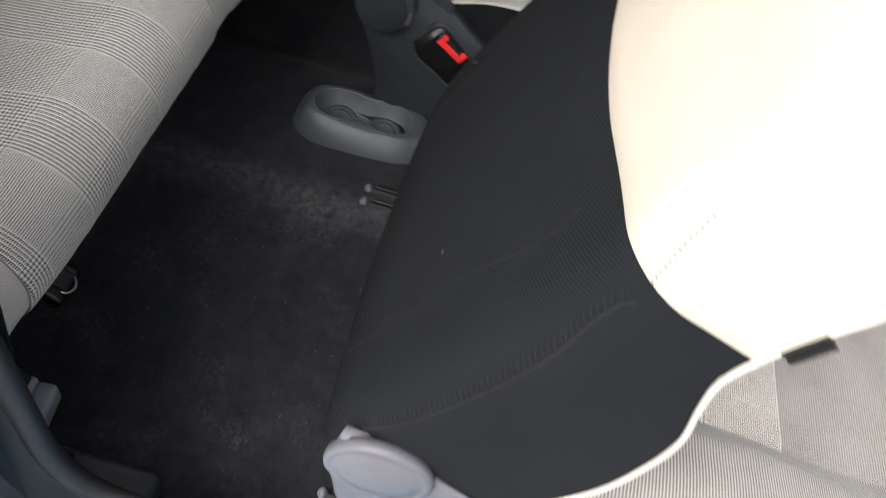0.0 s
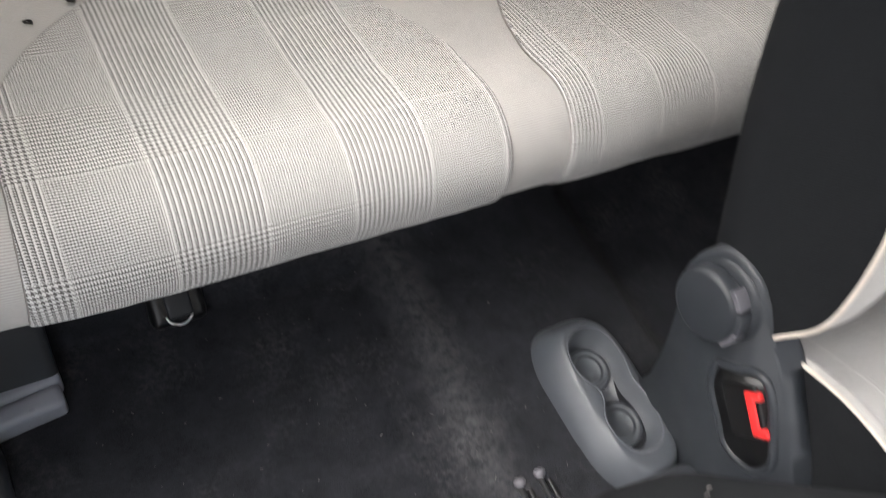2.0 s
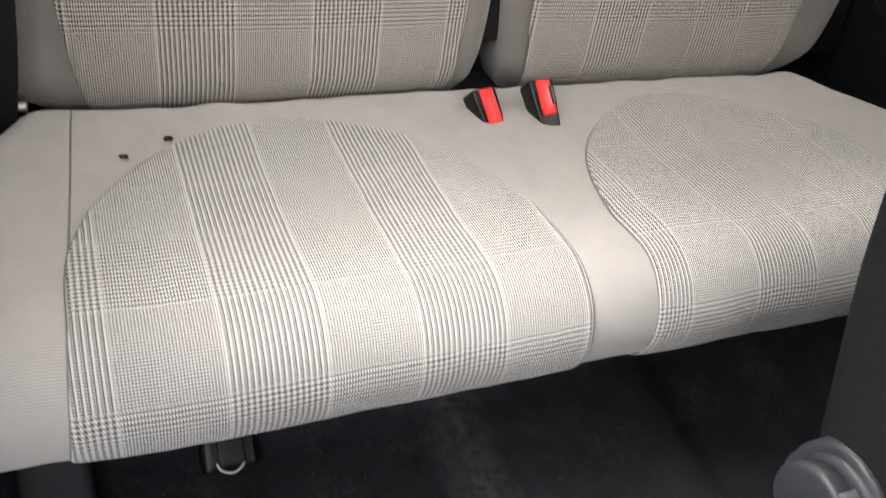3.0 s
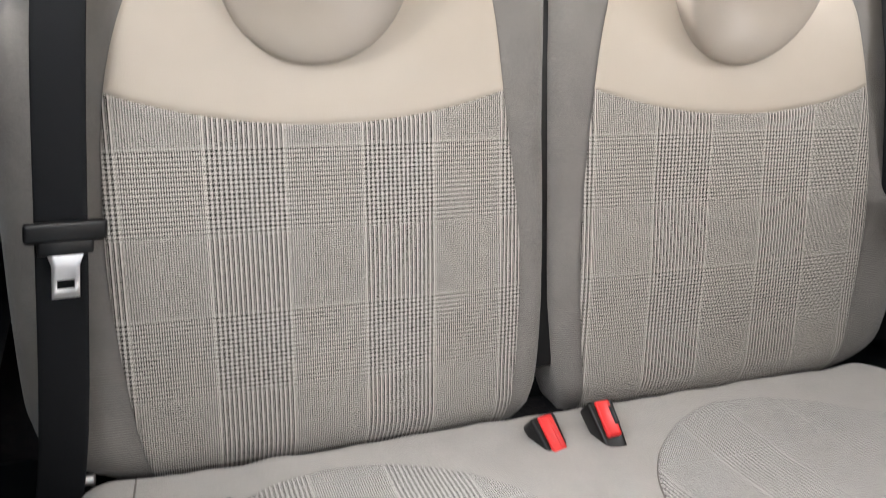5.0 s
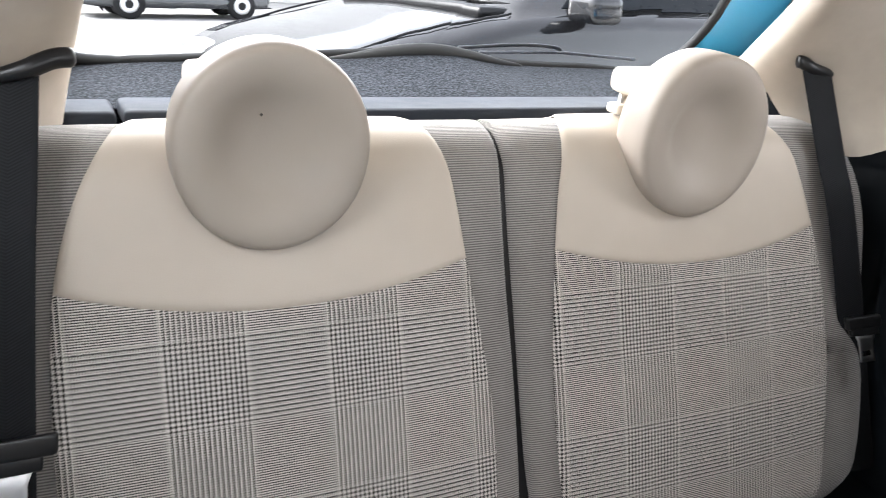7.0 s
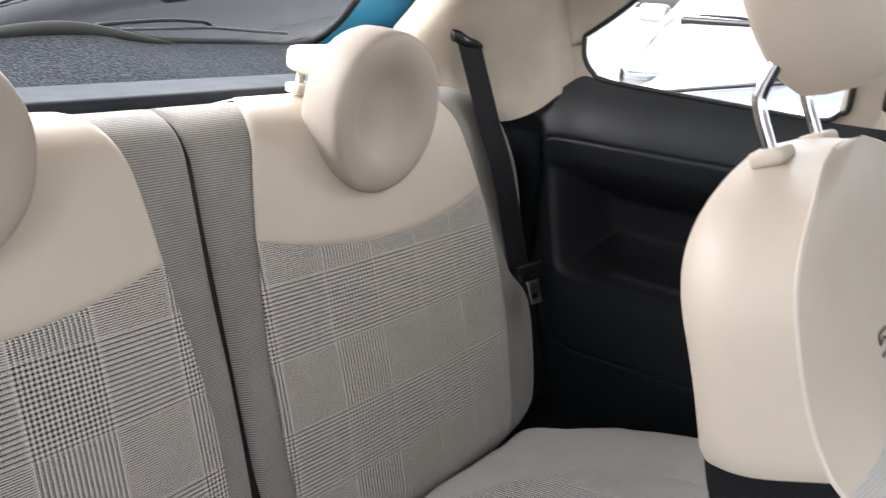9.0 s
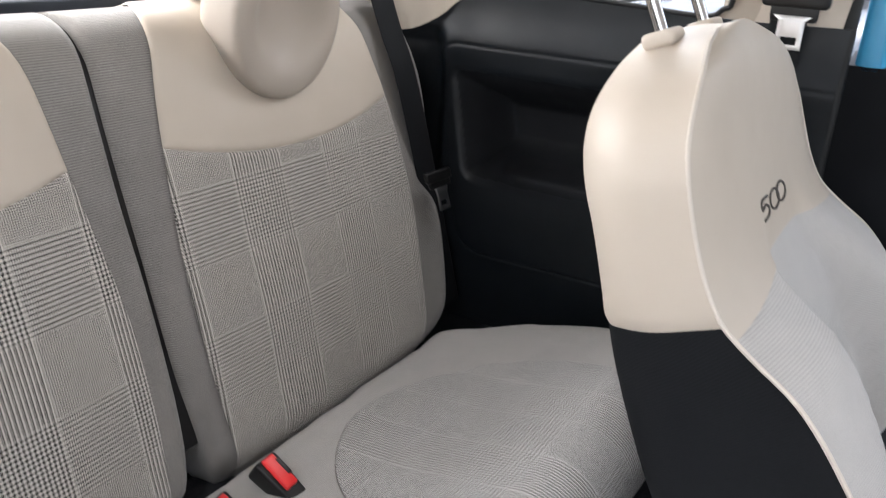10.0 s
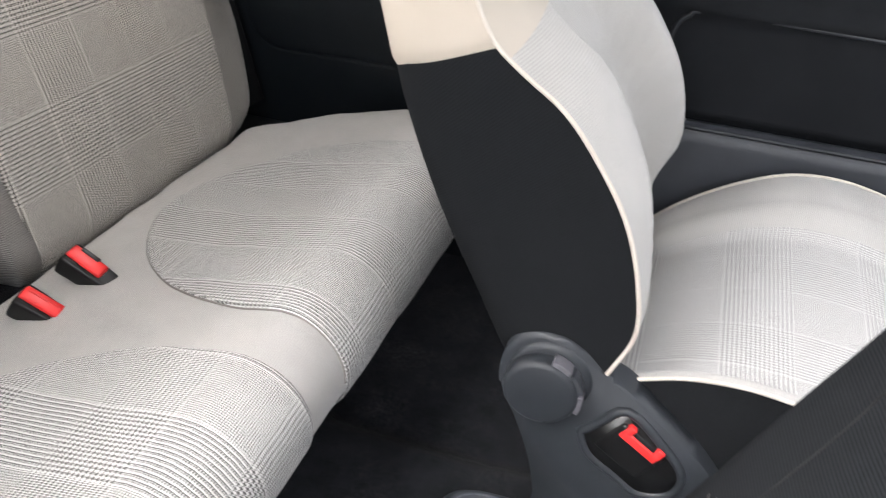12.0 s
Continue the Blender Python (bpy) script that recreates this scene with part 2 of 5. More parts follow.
def part(name, bm, material, parent=None, label="", smooth=True):
    """Links a bmesh as one mesh object under a thing or a part."""
    bmesh.ops.remove_doubles(bm, verts=bm.verts, dist=1e-6)
    bmesh.ops.recalc_face_normals(bm, faces=bm.faces)
    me = bpy.data.meshes.new(name)
    bm.to_mesh(me)
    bm.free()
    for p in me.polygons:
        p.use_smooth = smooth
    me.materials.append(material)
    ob = new(name, me)
    if label:
        ob["label"] = label
    return attach(ob, parent)


def add_grid(bm, fn, us, vs, uvfn=None, closed=False):
    """A sheet of quads over fn(u, v)."""
    layer = bm.loops.layers.uv.verify()
    rows = [[bm.verts.new(fn(u, v)) for v in vs] for u in us]
    uv = {}
    for u, row in zip(us, rows):
        for v, vert in zip(vs, row):
            uv[vert] = uvfn(u, v) if uvfn else (u, v)
    n = len(us)
    for i in range(n if closed else n - 1):
        a, b = rows[i], rows[(i + 1) % n]
        for j in range(len(vs) - 1):
            quad = (a[j], a[j + 1], b[j + 1], b[j])
            if len(set(quad)) == 4:
                f = bm.faces.new(quad)
                for loop in f.loops:
                    loop[layer].uv = uv[loop.vert]
    return rows


def span(a, b, n):
    return [a + (b - a) * i / n for i in range(n + 1)]


def dense_ends(a, b, n):
    """Steps that crowd towards both ends."""
    return [a + (b - a) * (0.5 - 0.5 * math.cos(math.pi * i / n)) for i in range(n + 1)]


def soft_box(bm, size, at=(0, 0, 0), bevel=0.004, turn=None, segments=2):
    m = Matrix.Translation(at) @ (turn or Matrix.Identity(4)) @ Matrix.Diagonal((*size, 1))
    made = bmesh.ops.create_cube(bm, size=1, matrix=m)
    if bevel > 0:
        edges = list({e for v in made["verts"] for e in v.link_edges})
        bmesh.ops.bevel(bm, geom=edges, offset=min(bevel, 0.45 * min(size)), segments=segments, profile=0.6, affect="EDGES")
    return bm


def tube(bm, points, radius, sides=10, closed=False, flat=1.0, side_axis=None):
    """A round or flattened bar along points; radius may be a list."""
    pts = [Vector(p) for p in points]
    n = len(pts)
    rings, up = [], None
    for i, p in enumerate(pts):
        a, b = pts[(i - 1) % n] if closed or i else pts[0], pts[(i + 1) % n] if closed or i < n - 1 else pts[-1]
        d = (b - a).normalized()
        if side_axis is not None:
            s = Vector(side_axis)
        else:
            if up is None:
                up = Vector((0, 0, 1)) if abs(d.z) < 0.9 else Vector((1, 0, 0))
            s = d.cross(up)
        s = (s - d * s.dot(d)).normalized()
        up = s.cross(d).normalized()
        r = radius[i] if isinstance(radius, (list, tuple)) else radius
        rings.append([bm.verts.new(p + s * r * math.cos(k) + up * r * flat * math.sin(k)) for k in (2 * math.pi * j / sides for j in range(sides))])
    for i in range(n if closed else n - 1):
        a, b = rings[i], rings[(i + 1) % n]
        for j in range(sides):
            bm.faces.new((a[j], a[(j + 1) % sides], b[(j + 1) % sides], b[j]))
    if not closed:
        bm.faces.new(rings[0])
        bm.faces.new(rings[-1])
    return bm


def spline(points, steps=8):
    """Catmull-Rom through the points."""
    p = [Vector(q) for q in points]
    out = []
    for i in range(len(p) - 1):
        a, b, c, d = p[max(i - 1, 0)], p[i], p[i + 1], p[min(i + 2, len(p) - 1)]
        for k in range(steps):
            t = k / steps
            out.append(0.5 * ((2 * b) + (c - a) * t + (2 * a - 5 * b + 4 * c - d) * t * t + (3 * b - a - 3 * c + d) * t**3))
    return out + [p[-1]]


def prism(bm, outline, x0, x1, bevel=0.003, axis="x"):
    """An outline in the (y, z) plane drawn out from x0 to x1."""
    lower = [bm.verts.new((x0, y, z)) for y, z in outline]
    upper = [bm.verts.new((x1, y, z)) for y, z in outline]
    faces = [bm.faces.new(lower), bm.faces.new(upper)]
    n = len(outline)
    for i in range(n):
        bm.faces.new((lower[i], lower[(i + 1) % n], upper[(i + 1) % n], upper[i]))
    if bevel:
        edges = list({e for f in faces for e in f.edges})
        bmesh.ops.bevel(bm, geom=edges, offset=bevel, segments=2, profile=0.6, affect="EDGES")
    return bm


def lathe(bm, profile, m, sides=40):
    """Turns (radius, height) pairs round the local z axis."""
    rows = [[bm.verts.new(m @ Vector((r * math.cos(k), r * math.sin(k), h))) for k in (2 * math.pi * j / sides for j in range(sides))] for r, h in profile]
    for a, b in zip(rows, rows[1:]):
        for j in range(sides):
            bm.faces.new((a[j], a[(j + 1) % sides], b[(j + 1) % sides], b[j]))
    bm.faces.new(rows[0])
    bm.faces.new(rows[-1])
    return bm


def lerp(a, b, t):
    return a + (b - a) * t


def knots(x, pairs):
    """A smooth curve through (x, y) pairs."""
    if x <= pairs[0][0]:
        return pairs[0][1]
    for i in range(len(pairs) - 1):
        (x0, y0), (x1, y1) = pairs[i], pairs[i + 1]
        if x <= x1:
            t = (x - x0) / (x1 - x0)
            before = pairs[i - 1] if i else (2 * x0 - x1, y0)
            after = pairs[i + 2] if i + 2 < len(pairs) else (2 * x1 - x0, y1)
            m0 = (y1 - before[1]) / (x1 - before[0]) * (x1 - x0)
            m1 = (after[1] - y0) / (after[0] - x0) * (x1 - x0)
            return (2 * t**3 - 3 * t**2 + 1) * y0 + (t**3 - 2 * t**2 + t) * m0 + (3 * t**2 - 2 * t**3) * y1 + (t**3 - t**2) * m1
    return pairs[-1][1]


def axes_matrix(origin, x, v, w):
    m = Matrix((x, v, w)).transposed().to_4x4()
    m.translation = origin
    return m


class Slab:
    """An upholstered slab: flat ahead, rolled over its sides and its far end. Local x across, v along, w out."""

    def __init__(self, m, left, right, r_left, r_right, length, r_end, front, tuck=0.0):
        self.tuck, self.skew = tuck, 0.0
        self.m, self.left, self.right, self.rl, self.rr = m, left, right, r_left, r_right
        self.length, self.re, self.front = length, r_end, front

    @staticmethod
    def roll(t, edge, r, tuck=0.0):
        """Past edge - r the sheet bends down over a quarter round."""
        over = t - (edge - r)
        if over <= 0:
            return t, 0.0
        k = over / r
        if k < math.pi / 2 + tuck:
            return edge - r + r * math.sin(k), r * (1 - math.cos(k))
        return edge, r + over - r * math.pi / 2

    def at(self, q, s, lift=0.0):
        v, dv = self.roll(s, self.length + self.skew * q, self.re, self.tuck)
        a, b = self.left(v), self.right(v)
        x, dx = self.roll(q, b, self.rr)
        if dx == 0.0:
            x, dx = self.roll(-q, -a, self.rl)
            x = -x
        # lift stands off along the rolled surface
        kx = min(dx / max(self.rr, 1e-6), 1.0)
        kv = min(dv / self.re, 1.0)
        out = Vector((math.copysign(kx, q - 0.5 * (a + b)) * lift, kv * lift, lift * (1 - max(kx, kv) * 0.8)))
        return self.m @ (Vector((x, v, self.front(x, v) - math.hypot(dx, dv))) + out)


def raised_panel(name, slab, domain, nu, nv, material, parent, label="", lift=0.005, rim=0.007, uvfn=None):
    """A sewn panel on a slab: domain(i, j) gives q, s for i, j from 0 to 1; its rim dips into the seam."""
    us, vs = dense_ends(0, 1, nu), dense_ends(0, 1, nv)
    bm = bmesh.new()

    def place(i, j):
        q, s = domain(i, j)
        lw = abs(domain(1, j)[0] - domain(0, j)[0])
        lh = abs(domain(i, 1)[1] - domain(i, 0)[1])
        e = min(i * lw, (1 - i) * lw, j * lh, (1 - j) * lh)
        dip = max(0.0, 1 - e / rim) ** 2
        return slab.at(q, s, lift - (lift - 0.0022) * dip)

    add_grid(bm, place, us, vs, uvfn or (lambda i, j: (abs(domain(i, j)[0]), domain(i, j)[1])))
    return part(name, bm, material, parent, label)


# ---- rear seat ----
BACK_M = axes_matrix((0, 0.44, 0.36), Vector((1, 0, 0)), Vector((0, 0.2425, 0.9701)), Vector((0, -0.9701, 0.2425)))


def split_x(v):
    """The split between the halves drifts across towards the foot."""
    return knots(v, [(-0.06, 0.0115), (0.07, 0.0105), (0.28, 0.005), (0.46, 0.0), (0.8, 0.0)])


def rear_backrest(side, outer):
    """One half of the rear backrest; side is -1 or 1."""
    root = thing("folding_rear_seat", "grey checked rear seat backrest with cream leatherette top, upright", "car seat", "rear seat backrests")
    near, far = 0.0045, outer
    foot = [(-0.03, far - 0.075), (0.0, far - 0.038), (0.03, far - 0.014), (0.09, far), (0.33, far + (0.013 if side > 0 else 0.003))]
    if side > 0:
        edge = foot + [(0.4, far + 0.02), (0.45, far + 0.016), (0.5, far - 0.006), (0.54, far - 0.04), (0.575, far - 0.09), (0.6, far - 0.13)]
    else:
        edge = foot + [(0.42, far + 0.006), (0.48, far - 0.002), (0.53, far - 0.036), (0.575, far - 0.09), (0.6, far - 0.13)]
    inner = [(-0.03, near + 0.035), (0.0, near + 0.02), (0.04, near + 0.010), (0.1, near + 0.003), (0.16, near), (0.34, near - 0.0005), (0.47, near - 0.0018), (0.54, near - 0.001), (0.6, near + 0.004)]
    face = lambda x, v: 0.012 * (1 - ((abs(x) - 0.29) / 0.3) ** 2) + 0.004 * math.exp(-(((v - 0.2) / 0.12) ** 2)) - 0.045 * (max(0.0, 0.035 - v) / 0.07) ** 2 + 0.002 * noise.noise(Vector((x * 11, v * 9, 1.0)))  # noqa: E731
    if side > 0:
        slab = Slab(BACK_M, lambda v: knots(v, inner) + split_x(v), lambda v: knots(v, edge), 0.012, 0.055, 0.585, 0.075, face)
    else:
        slab = Slab(BACK_M, lambda v: -knots(v, edge), lambda v: -knots(v, inner) + split_x(v), 0.055, 0.012, 0.585, 0.075, face)
    ends = (near - 0.10, far + 0.14) if side > 0 else (-far - 0.14, -near + 0.10)
    bm = bmesh.new()
    qs = sorted(set(span(*ends, 70)))
    add_grid(bm, lambda q, s: slab.at(q, s), qs, span(-0.06, 0.78, 60), lambda q, s: (s, q))
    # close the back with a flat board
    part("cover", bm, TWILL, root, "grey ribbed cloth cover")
    bm = bmesh.new()
    x0, x1 = sorted((side * (near + 0.01), side * (far - 0.015)))
    soft_box(bm, (x1 - x0 - 0.03, 0.5, 0.05), (0.5 * (x0 + x1), 0.23, -0.125), 0.02)
    bm.transform(BACK_M)
    part("back_board", bm, TRIM, root)
    if side < 0:
        # added black strip behind the split, to stop light coming through
        bm = bmesh.new()
        soft_box(bm, (0.10, 0.56, 0.03), (0, 0.20, -0.085), 0.004)
        bm.transform(BACK_M)
        part("split_backing", bm, BLACK, root, "added black strip that keeps the split dark")
        # black sheet that follows the split over the top, painting its shade
        def recess_shade(q, s):
            v, dv = Slab.roll(s, 0.585, 0.075)
            k = min(max(s - 0.51, 0.0) / 0.075, math.pi / 2)
            return BACK_M @ Vector((split_x(v) + q, v - 0.009 * math.sin(k), -dv - 0.009 * math.cos(k)))
        bm = bmesh.new()
        add_grid(bm, recess_shade, (-0.011, 0.0, 0.011), span(0.055, 0.68, 40))
        part("split_shade", bm, DEEP, root, "black sheet painting the shade in the split")
    seam = lambda x: 0.3825 + 0.035 * ((abs(x) - 0.28) / 0.22) ** 2  # noqa: E731
    lo = lambda s: knots(s, [(-0.06, 0.062), (0.05, 0.05), (0.2, 0.042), (0.3, 0.048), (0.4175, 0.062), (0.5, 0.073), (0.58, 0.093), (0.66, 0.125)])  # noqa: E731
    hi = lambda s: knots(s, [(-0.06, 0.475), (0.05, 0.495), (0.2, 0.51), (0.3, 0.51), (0.4175, 0.5), (0.5, 0.477), (0.58, 0.437), (0.66, 0.40)])  # noqa: E731

    if side > 0:
        hi = lambda s: knots(s, [(-0.06, 0.495), (0.05, 0.515), (0.2, 0.527), (0.3, 0.524), (0.4175, 0.503), (0.5, 0.477), (0.58, 0.437), (0.66, 0.40)])  # noqa: E731

    def cream(i, j):
        s0 = seam(lerp(0.062, 0.5, i))
        s = lerp(s0, 0.70, j)
        return side * lerp(lo(s) + side * split_x(s), hi(s), i), s

    def check(i, j):
        s1 = seam(lerp(0.062, 0.5, i))
        s = lerp(-0.05, s1, j)
        return side * lerp(lo(s) + side * split_x(s), hi(s), i), s

    raised_panel("cream_panel", slab, cream, 40, 30, CREAM, root, "smooth cream leatherette panel")
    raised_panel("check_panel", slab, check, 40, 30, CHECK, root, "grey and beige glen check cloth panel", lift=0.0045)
    return root, slab


def disc_headrest(parent, centre, m, mat):
    """A round, dished rear headrest with its stem block behind."""
    bm = bmesh.new()
    rings = []
    n = 48
    profile = [(0.001, -0.004), (0.022, -0.0033), (0.038, -0.0005), (0.05, 0.006), (0.06, 0.0135), (0.069, 0.0188), (0.078, 0.0218), (0.087, 0.0236), (0.0955, 0.0234), (0.1005, 0.0215), (0.1035, 0.0175), (0.1048, 0.0115), (0.105, 0.0), (0.1046, -0.028), (0.1035, -0.042), (0.1, -0.052), (0.092, -0.0585), (0.07, -0.061), (0.001, -0.062)]
    for r, h in profile:
        h *= 0.82 if h < -0.02 else 1.0
        ring = []
        for j in range(n):
            k = 2 * math.pi * j / n
            c, s = math.cos(k), math.sin(k)
            # a little taller than wide, flatter on top
            y = 1.015 * r * s * (1.02 if s < 0 else 0.99)
            x = 0.95 * r * c * (1.0 + 0.02 * abs(s))
            ring.append(bm.verts.new(m @ Vector((x, y, h))))
        rings.append(ring)
    for a, b in zip(rings, rings[1:]):
        for j in range(n):
            bm.faces.new((a[j], a[(j + 1) % n], b[(j + 1) % n], b[j]))
    bm.faces.new(rings[0])
    bm.faces.new(rings[-1])
    head = part("headrest", bm, mat, parent, "round dished cream leatherette headrest")
    bm = bmesh.new()
    soft_box(bm, (0.145, 0.034, 0.072), (0, 0.05, -0.076), 0.015, segments=3)
    soft_box(bm, (0.12, 0.09, 0.04), (0, 0.012, -0.061), 0.012, segments=3)
    bm.transform(m)
    part("stem_block", bm, IVORY, head, "ivory plastic stem block")
    for x in (-0.058, 0.058):
        bm = bmesh.new()
        tube(bm, [m @ Vector((x, y, -0.09)) for y in (-0.08, 0.0, 0.04)], 0.006, 10)
        part("post", bm, CHROME, head, "chrome post")
        bm = bmesh.new()
        soft_box(bm, (0.034, 0.014, 0.028), (x, 0.013, -0.088), 0.005)
        bm.transform(m)
        part("post_collar", bm, IVORY, head)
    return head


REAR_BACKS = []
for side, outer in ((-1, 0.612), (1, 0.643)):
    root, slab = rear_backrest(side, outer)
    REAR_BACKS.append(slab)
    c = Vector((-0.289 if side < 0 else 0.263, 0.533, 0.905))
    m = Matrix.Translation(c) @ Matrix.Rotation(math.radians(90 + 6), 4, "X")
    disc_headrest(root, c, m, CREAM_SHADED)
    if side < 0:
        bm = bmesh.new()
        bmesh.ops.create_icosphere(bm, subdivisions=1, radius=0.0017, matrix=m @ Matrix.Translation((-0.012, 0.033, 0.0055)))
        part("mark", bm, THREAD, root, "tiny dark pinhole mark")

CUSH_M = axes_matrix((0, 0.44, 0.36), Vector((1, 0, 0)), Vector((0, -0.985, 0.1734)), Vector((0, 0.1734, 0.985)))


def rear_cushion():
    root = thing("rear_bench", "light grey cloth rear bench cushion with two checked seat panels", "car seat")

    def face(x, v):
        # two shallow seats and a slightly raised middle
        dish = 0.0
        for c in (-0.29, 0.262):
            dish -= 0.010 * math.exp(-(((x - c) / 0.16) ** 2) - (((v - 0.2) / 0.14) ** 2))
        wave = 0.0045 * noise.noise(Vector((x * 9, v * 7, 2.7))) + 0.002 * noise.noise(Vector((x * 30, v * 22, 5.1)))
        crease = -0.004 * math.exp(-(((x + 0.02 + 0.25 * (v - 0.2)) / 0.012) ** 2)) * math.exp(-(((v - 0.18) / 0.09) ** 2))
        back = -0.016 * (max(0.0, 0.028 - v) / 0.028) ** 2 * (1 + 0.5 * noise.noise(Vector((x * 14, 0, 3))))
        return dish + wave + crease + back + 0.002 + 0.006 * min(1.0, max(0.0, abs(x) - 0.48) / 0.1)

    slab = Slab(CUSH_M, lambda v: -knots(v, [(-0.05, 0.53), (0.01, 0.557), (0.055, 0.582), (0.11, 0.613), (0.2, 0.634), (0.45, 0.638)]), lambda v: knots(v, [(-0.05, 0.53), (0.02, 0.556), (0.085, 0.587), (0.14, 0.622), (0.25, 0.648), (0.45, 0.652)]), 0.035, 0.035, 0.425, 0.07, face, 1.55)
    slab.skew = 0.018
    bm = bmesh.new()
    add_grid(bm, lambda q, s: slab.at(q, s), span(-0.73, 0.745, 150), span(0.002, 0.5475, 92), lambda q, s: (s, q))
    part("cover", bm, TWILL_LIT, root, "ribbed cloth cover in its lit tone")
    bm = bmesh.new()
    soft_box(bm, (1.16, 0.36, 0.10), (0.0, 0.27, 0.292), 0.02)
    part("foam_base", bm, BLACK, root)
    for c, left, right in ((-0.29, 0.231, 0.234), (0.262, 0.24, 0.236)):
        def domain(i, j, c=c, left=left, right=right):
            a = -1 + 2 * i
            arch = (1 - min(1.0, abs(a)) ** 1.9) ** (1 / 1.9)
            s_top = 0.318 - 0.255 * arch
            s = lerp(s_top, 0.538, j)
            x = c + (right if a > 0 else left) * a - (0.016 * max(0.0, s - 0.36) / 0.17 if a < 0 else 0.0) * a * a * (1 if c < 0 else 0)
            return x, s
        raised_panel("check_panel", slab, domain, 56, 40, CHECK_LIT, root, "glen check cloth seat panel in its lit tone", lift=0.005, rim=0.006, uvfn=lambda i, j, d=domain: (abs(d(i, j)[0]), d(i, j)[1]))
        bm = bmesh.new()
        line = [domain(0, j) for j in dense_ends(0.75, 0, 14)] + [domain(i, 0) for i in dense_ends(0.0, 1.0, 50)] + [domain(1, j) for j in dense_ends(0, 0.75, 14)]
        tube(bm, [slab.at(q, s, 0.0008) for q, s in line], 0.0014, 5)
        part("seam", bm, SEAM_GREY, root, "grey sewn seam")
    # long plain seam near the outer end
    for x0 in (-0.50,):
        bm = bmesh.new()
        tube(bm, [slab.at(x0 + math.copysign(0.018, x0) * (s / 0.3), s, -0.0002) for s in span(0.02, 0.30, 20)], 0.0013, 5)
        part("seam", bm, SEAM_GREY, root)
    # two small burn marks
    for q, s, r in ((-0.411, 0.093, 0.0058), (-0.457, 0.12, 0.0052)):
        bm = bmesh.new()
        p = slab.at(q, s, 0.005)
        for k in range(7):
            a = 2 * math.pi * k / 7
            rr = r * random.uniform(0.55, 1.0)
            bmesh.ops.create_icosphere(bm, subdivisions=1, radius=rr * 0.5, matrix=Matrix.Translation(p + Vector((math.cos(a) * rr * 0.7, math.sin(a) * rr * 0.5, 0))) @ Matrix.Diagonal((1, 1, 0.35, 1)))
        part("burn_mark", bm, DEEP, root, "small dark burn hole")
    return slab


rear_cushion()


def belt_buckle(at, turn, label, group="", lean=-38, notch=True):
    """A black buckle with a red press button; local y points to the slot end."""
    root = thing("seat_belt_buckle", label, "buckle", group, at)
    m = Matrix.Translation(at) @ Matrix.Rotation(math.radians(turn), 4, "Z") @ Matrix.Rotation(math.radians(lean), 4, "X") @ Matrix.Scale(1.02, 4)
    bm = bmesh.new()
    soft_box(bm, (0.036, 0.066, 0.028), (0, -0.006, -0.002), 0.006, segments=3)
    for v in bm.verts:
        if v.co.y < -0.02:
            v.co.x *= 0.8
            v.co.z *= 0.85
    bm.transform(m)
    part("housing", bm, DEEP, root)
    bm = bmesh.new()
    soft_box(bm, (0.020, 0.046, 0.008), (0.0, 0.002, 0.0115), 0.003)
    bm.transform(m)
    part("release_button", bm, RED, root, "bright red release button")
    bm = bmesh.new()
    if notch:
        soft_box(bm, (0.007, 0.024, 0.0075), (0.0085, 0.004, 0.0125), 0.0015)
    else:
        soft_box(bm, (0.003, 0.036, 0.0075), (0.0025, 0.002, 0.0124), 0.001)
    bm.transform(m)
    part("slot", bm, DEEP if notch else RED, root)
    bm = bmesh.new()
    soft_box(bm, (0.024, 0.05, 0.012), (0, -0.05, -0.004), 0.004)
    bm.transform(m)
    part("strap", bm, WEB, root)
    return root


belt_buckle((-0.027, 0.361, 0.378), 12, "black seat belt buckle with red button lying on the bench", "rear belt buckles", 32, False)
belt_buckle((0.047, 0.357, 0.39), 4, "black seat belt buckle with red notched button on the bench", "rear belt buckles", 32, True)


def ribbon(bm, points, width_axis, width, thick=0.0014):
    """A webbing strap along points, its width along an axis."""
    pts = [Vector(p) for p in points]
    w = [Vector(a).normalized() for a in (width_axis if isinstance(width_axis, list) else [width_axis] * len(pts))]
    run = [0.0]
    for a, b in zip(pts, pts[1:]):
        run.append(run[-1] + (b - a).length)

    def place(k, i):
        i = int(i)
        d = (pts[min(i + 1, len(pts) - 1)] - pts[max(i - 1, 0)]).normalized()
        n = d.cross(w[i]).normalized()
        c, s = math.cos(2 * math.pi * k / 12), math.sin(2 * math.pi * k / 12)
        return pts[i] + w[i] * (0.5 * width * math.copysign(abs(c) ** 0.35, c)) + n * (thick * s)

    add_grid(bm, place, list(range(12)), list(range(len(pts))), lambda k, i: (0.5 * width * math.cos(2 * math.pi * k / 12), run[int(i)]), closed=True)
    return bm


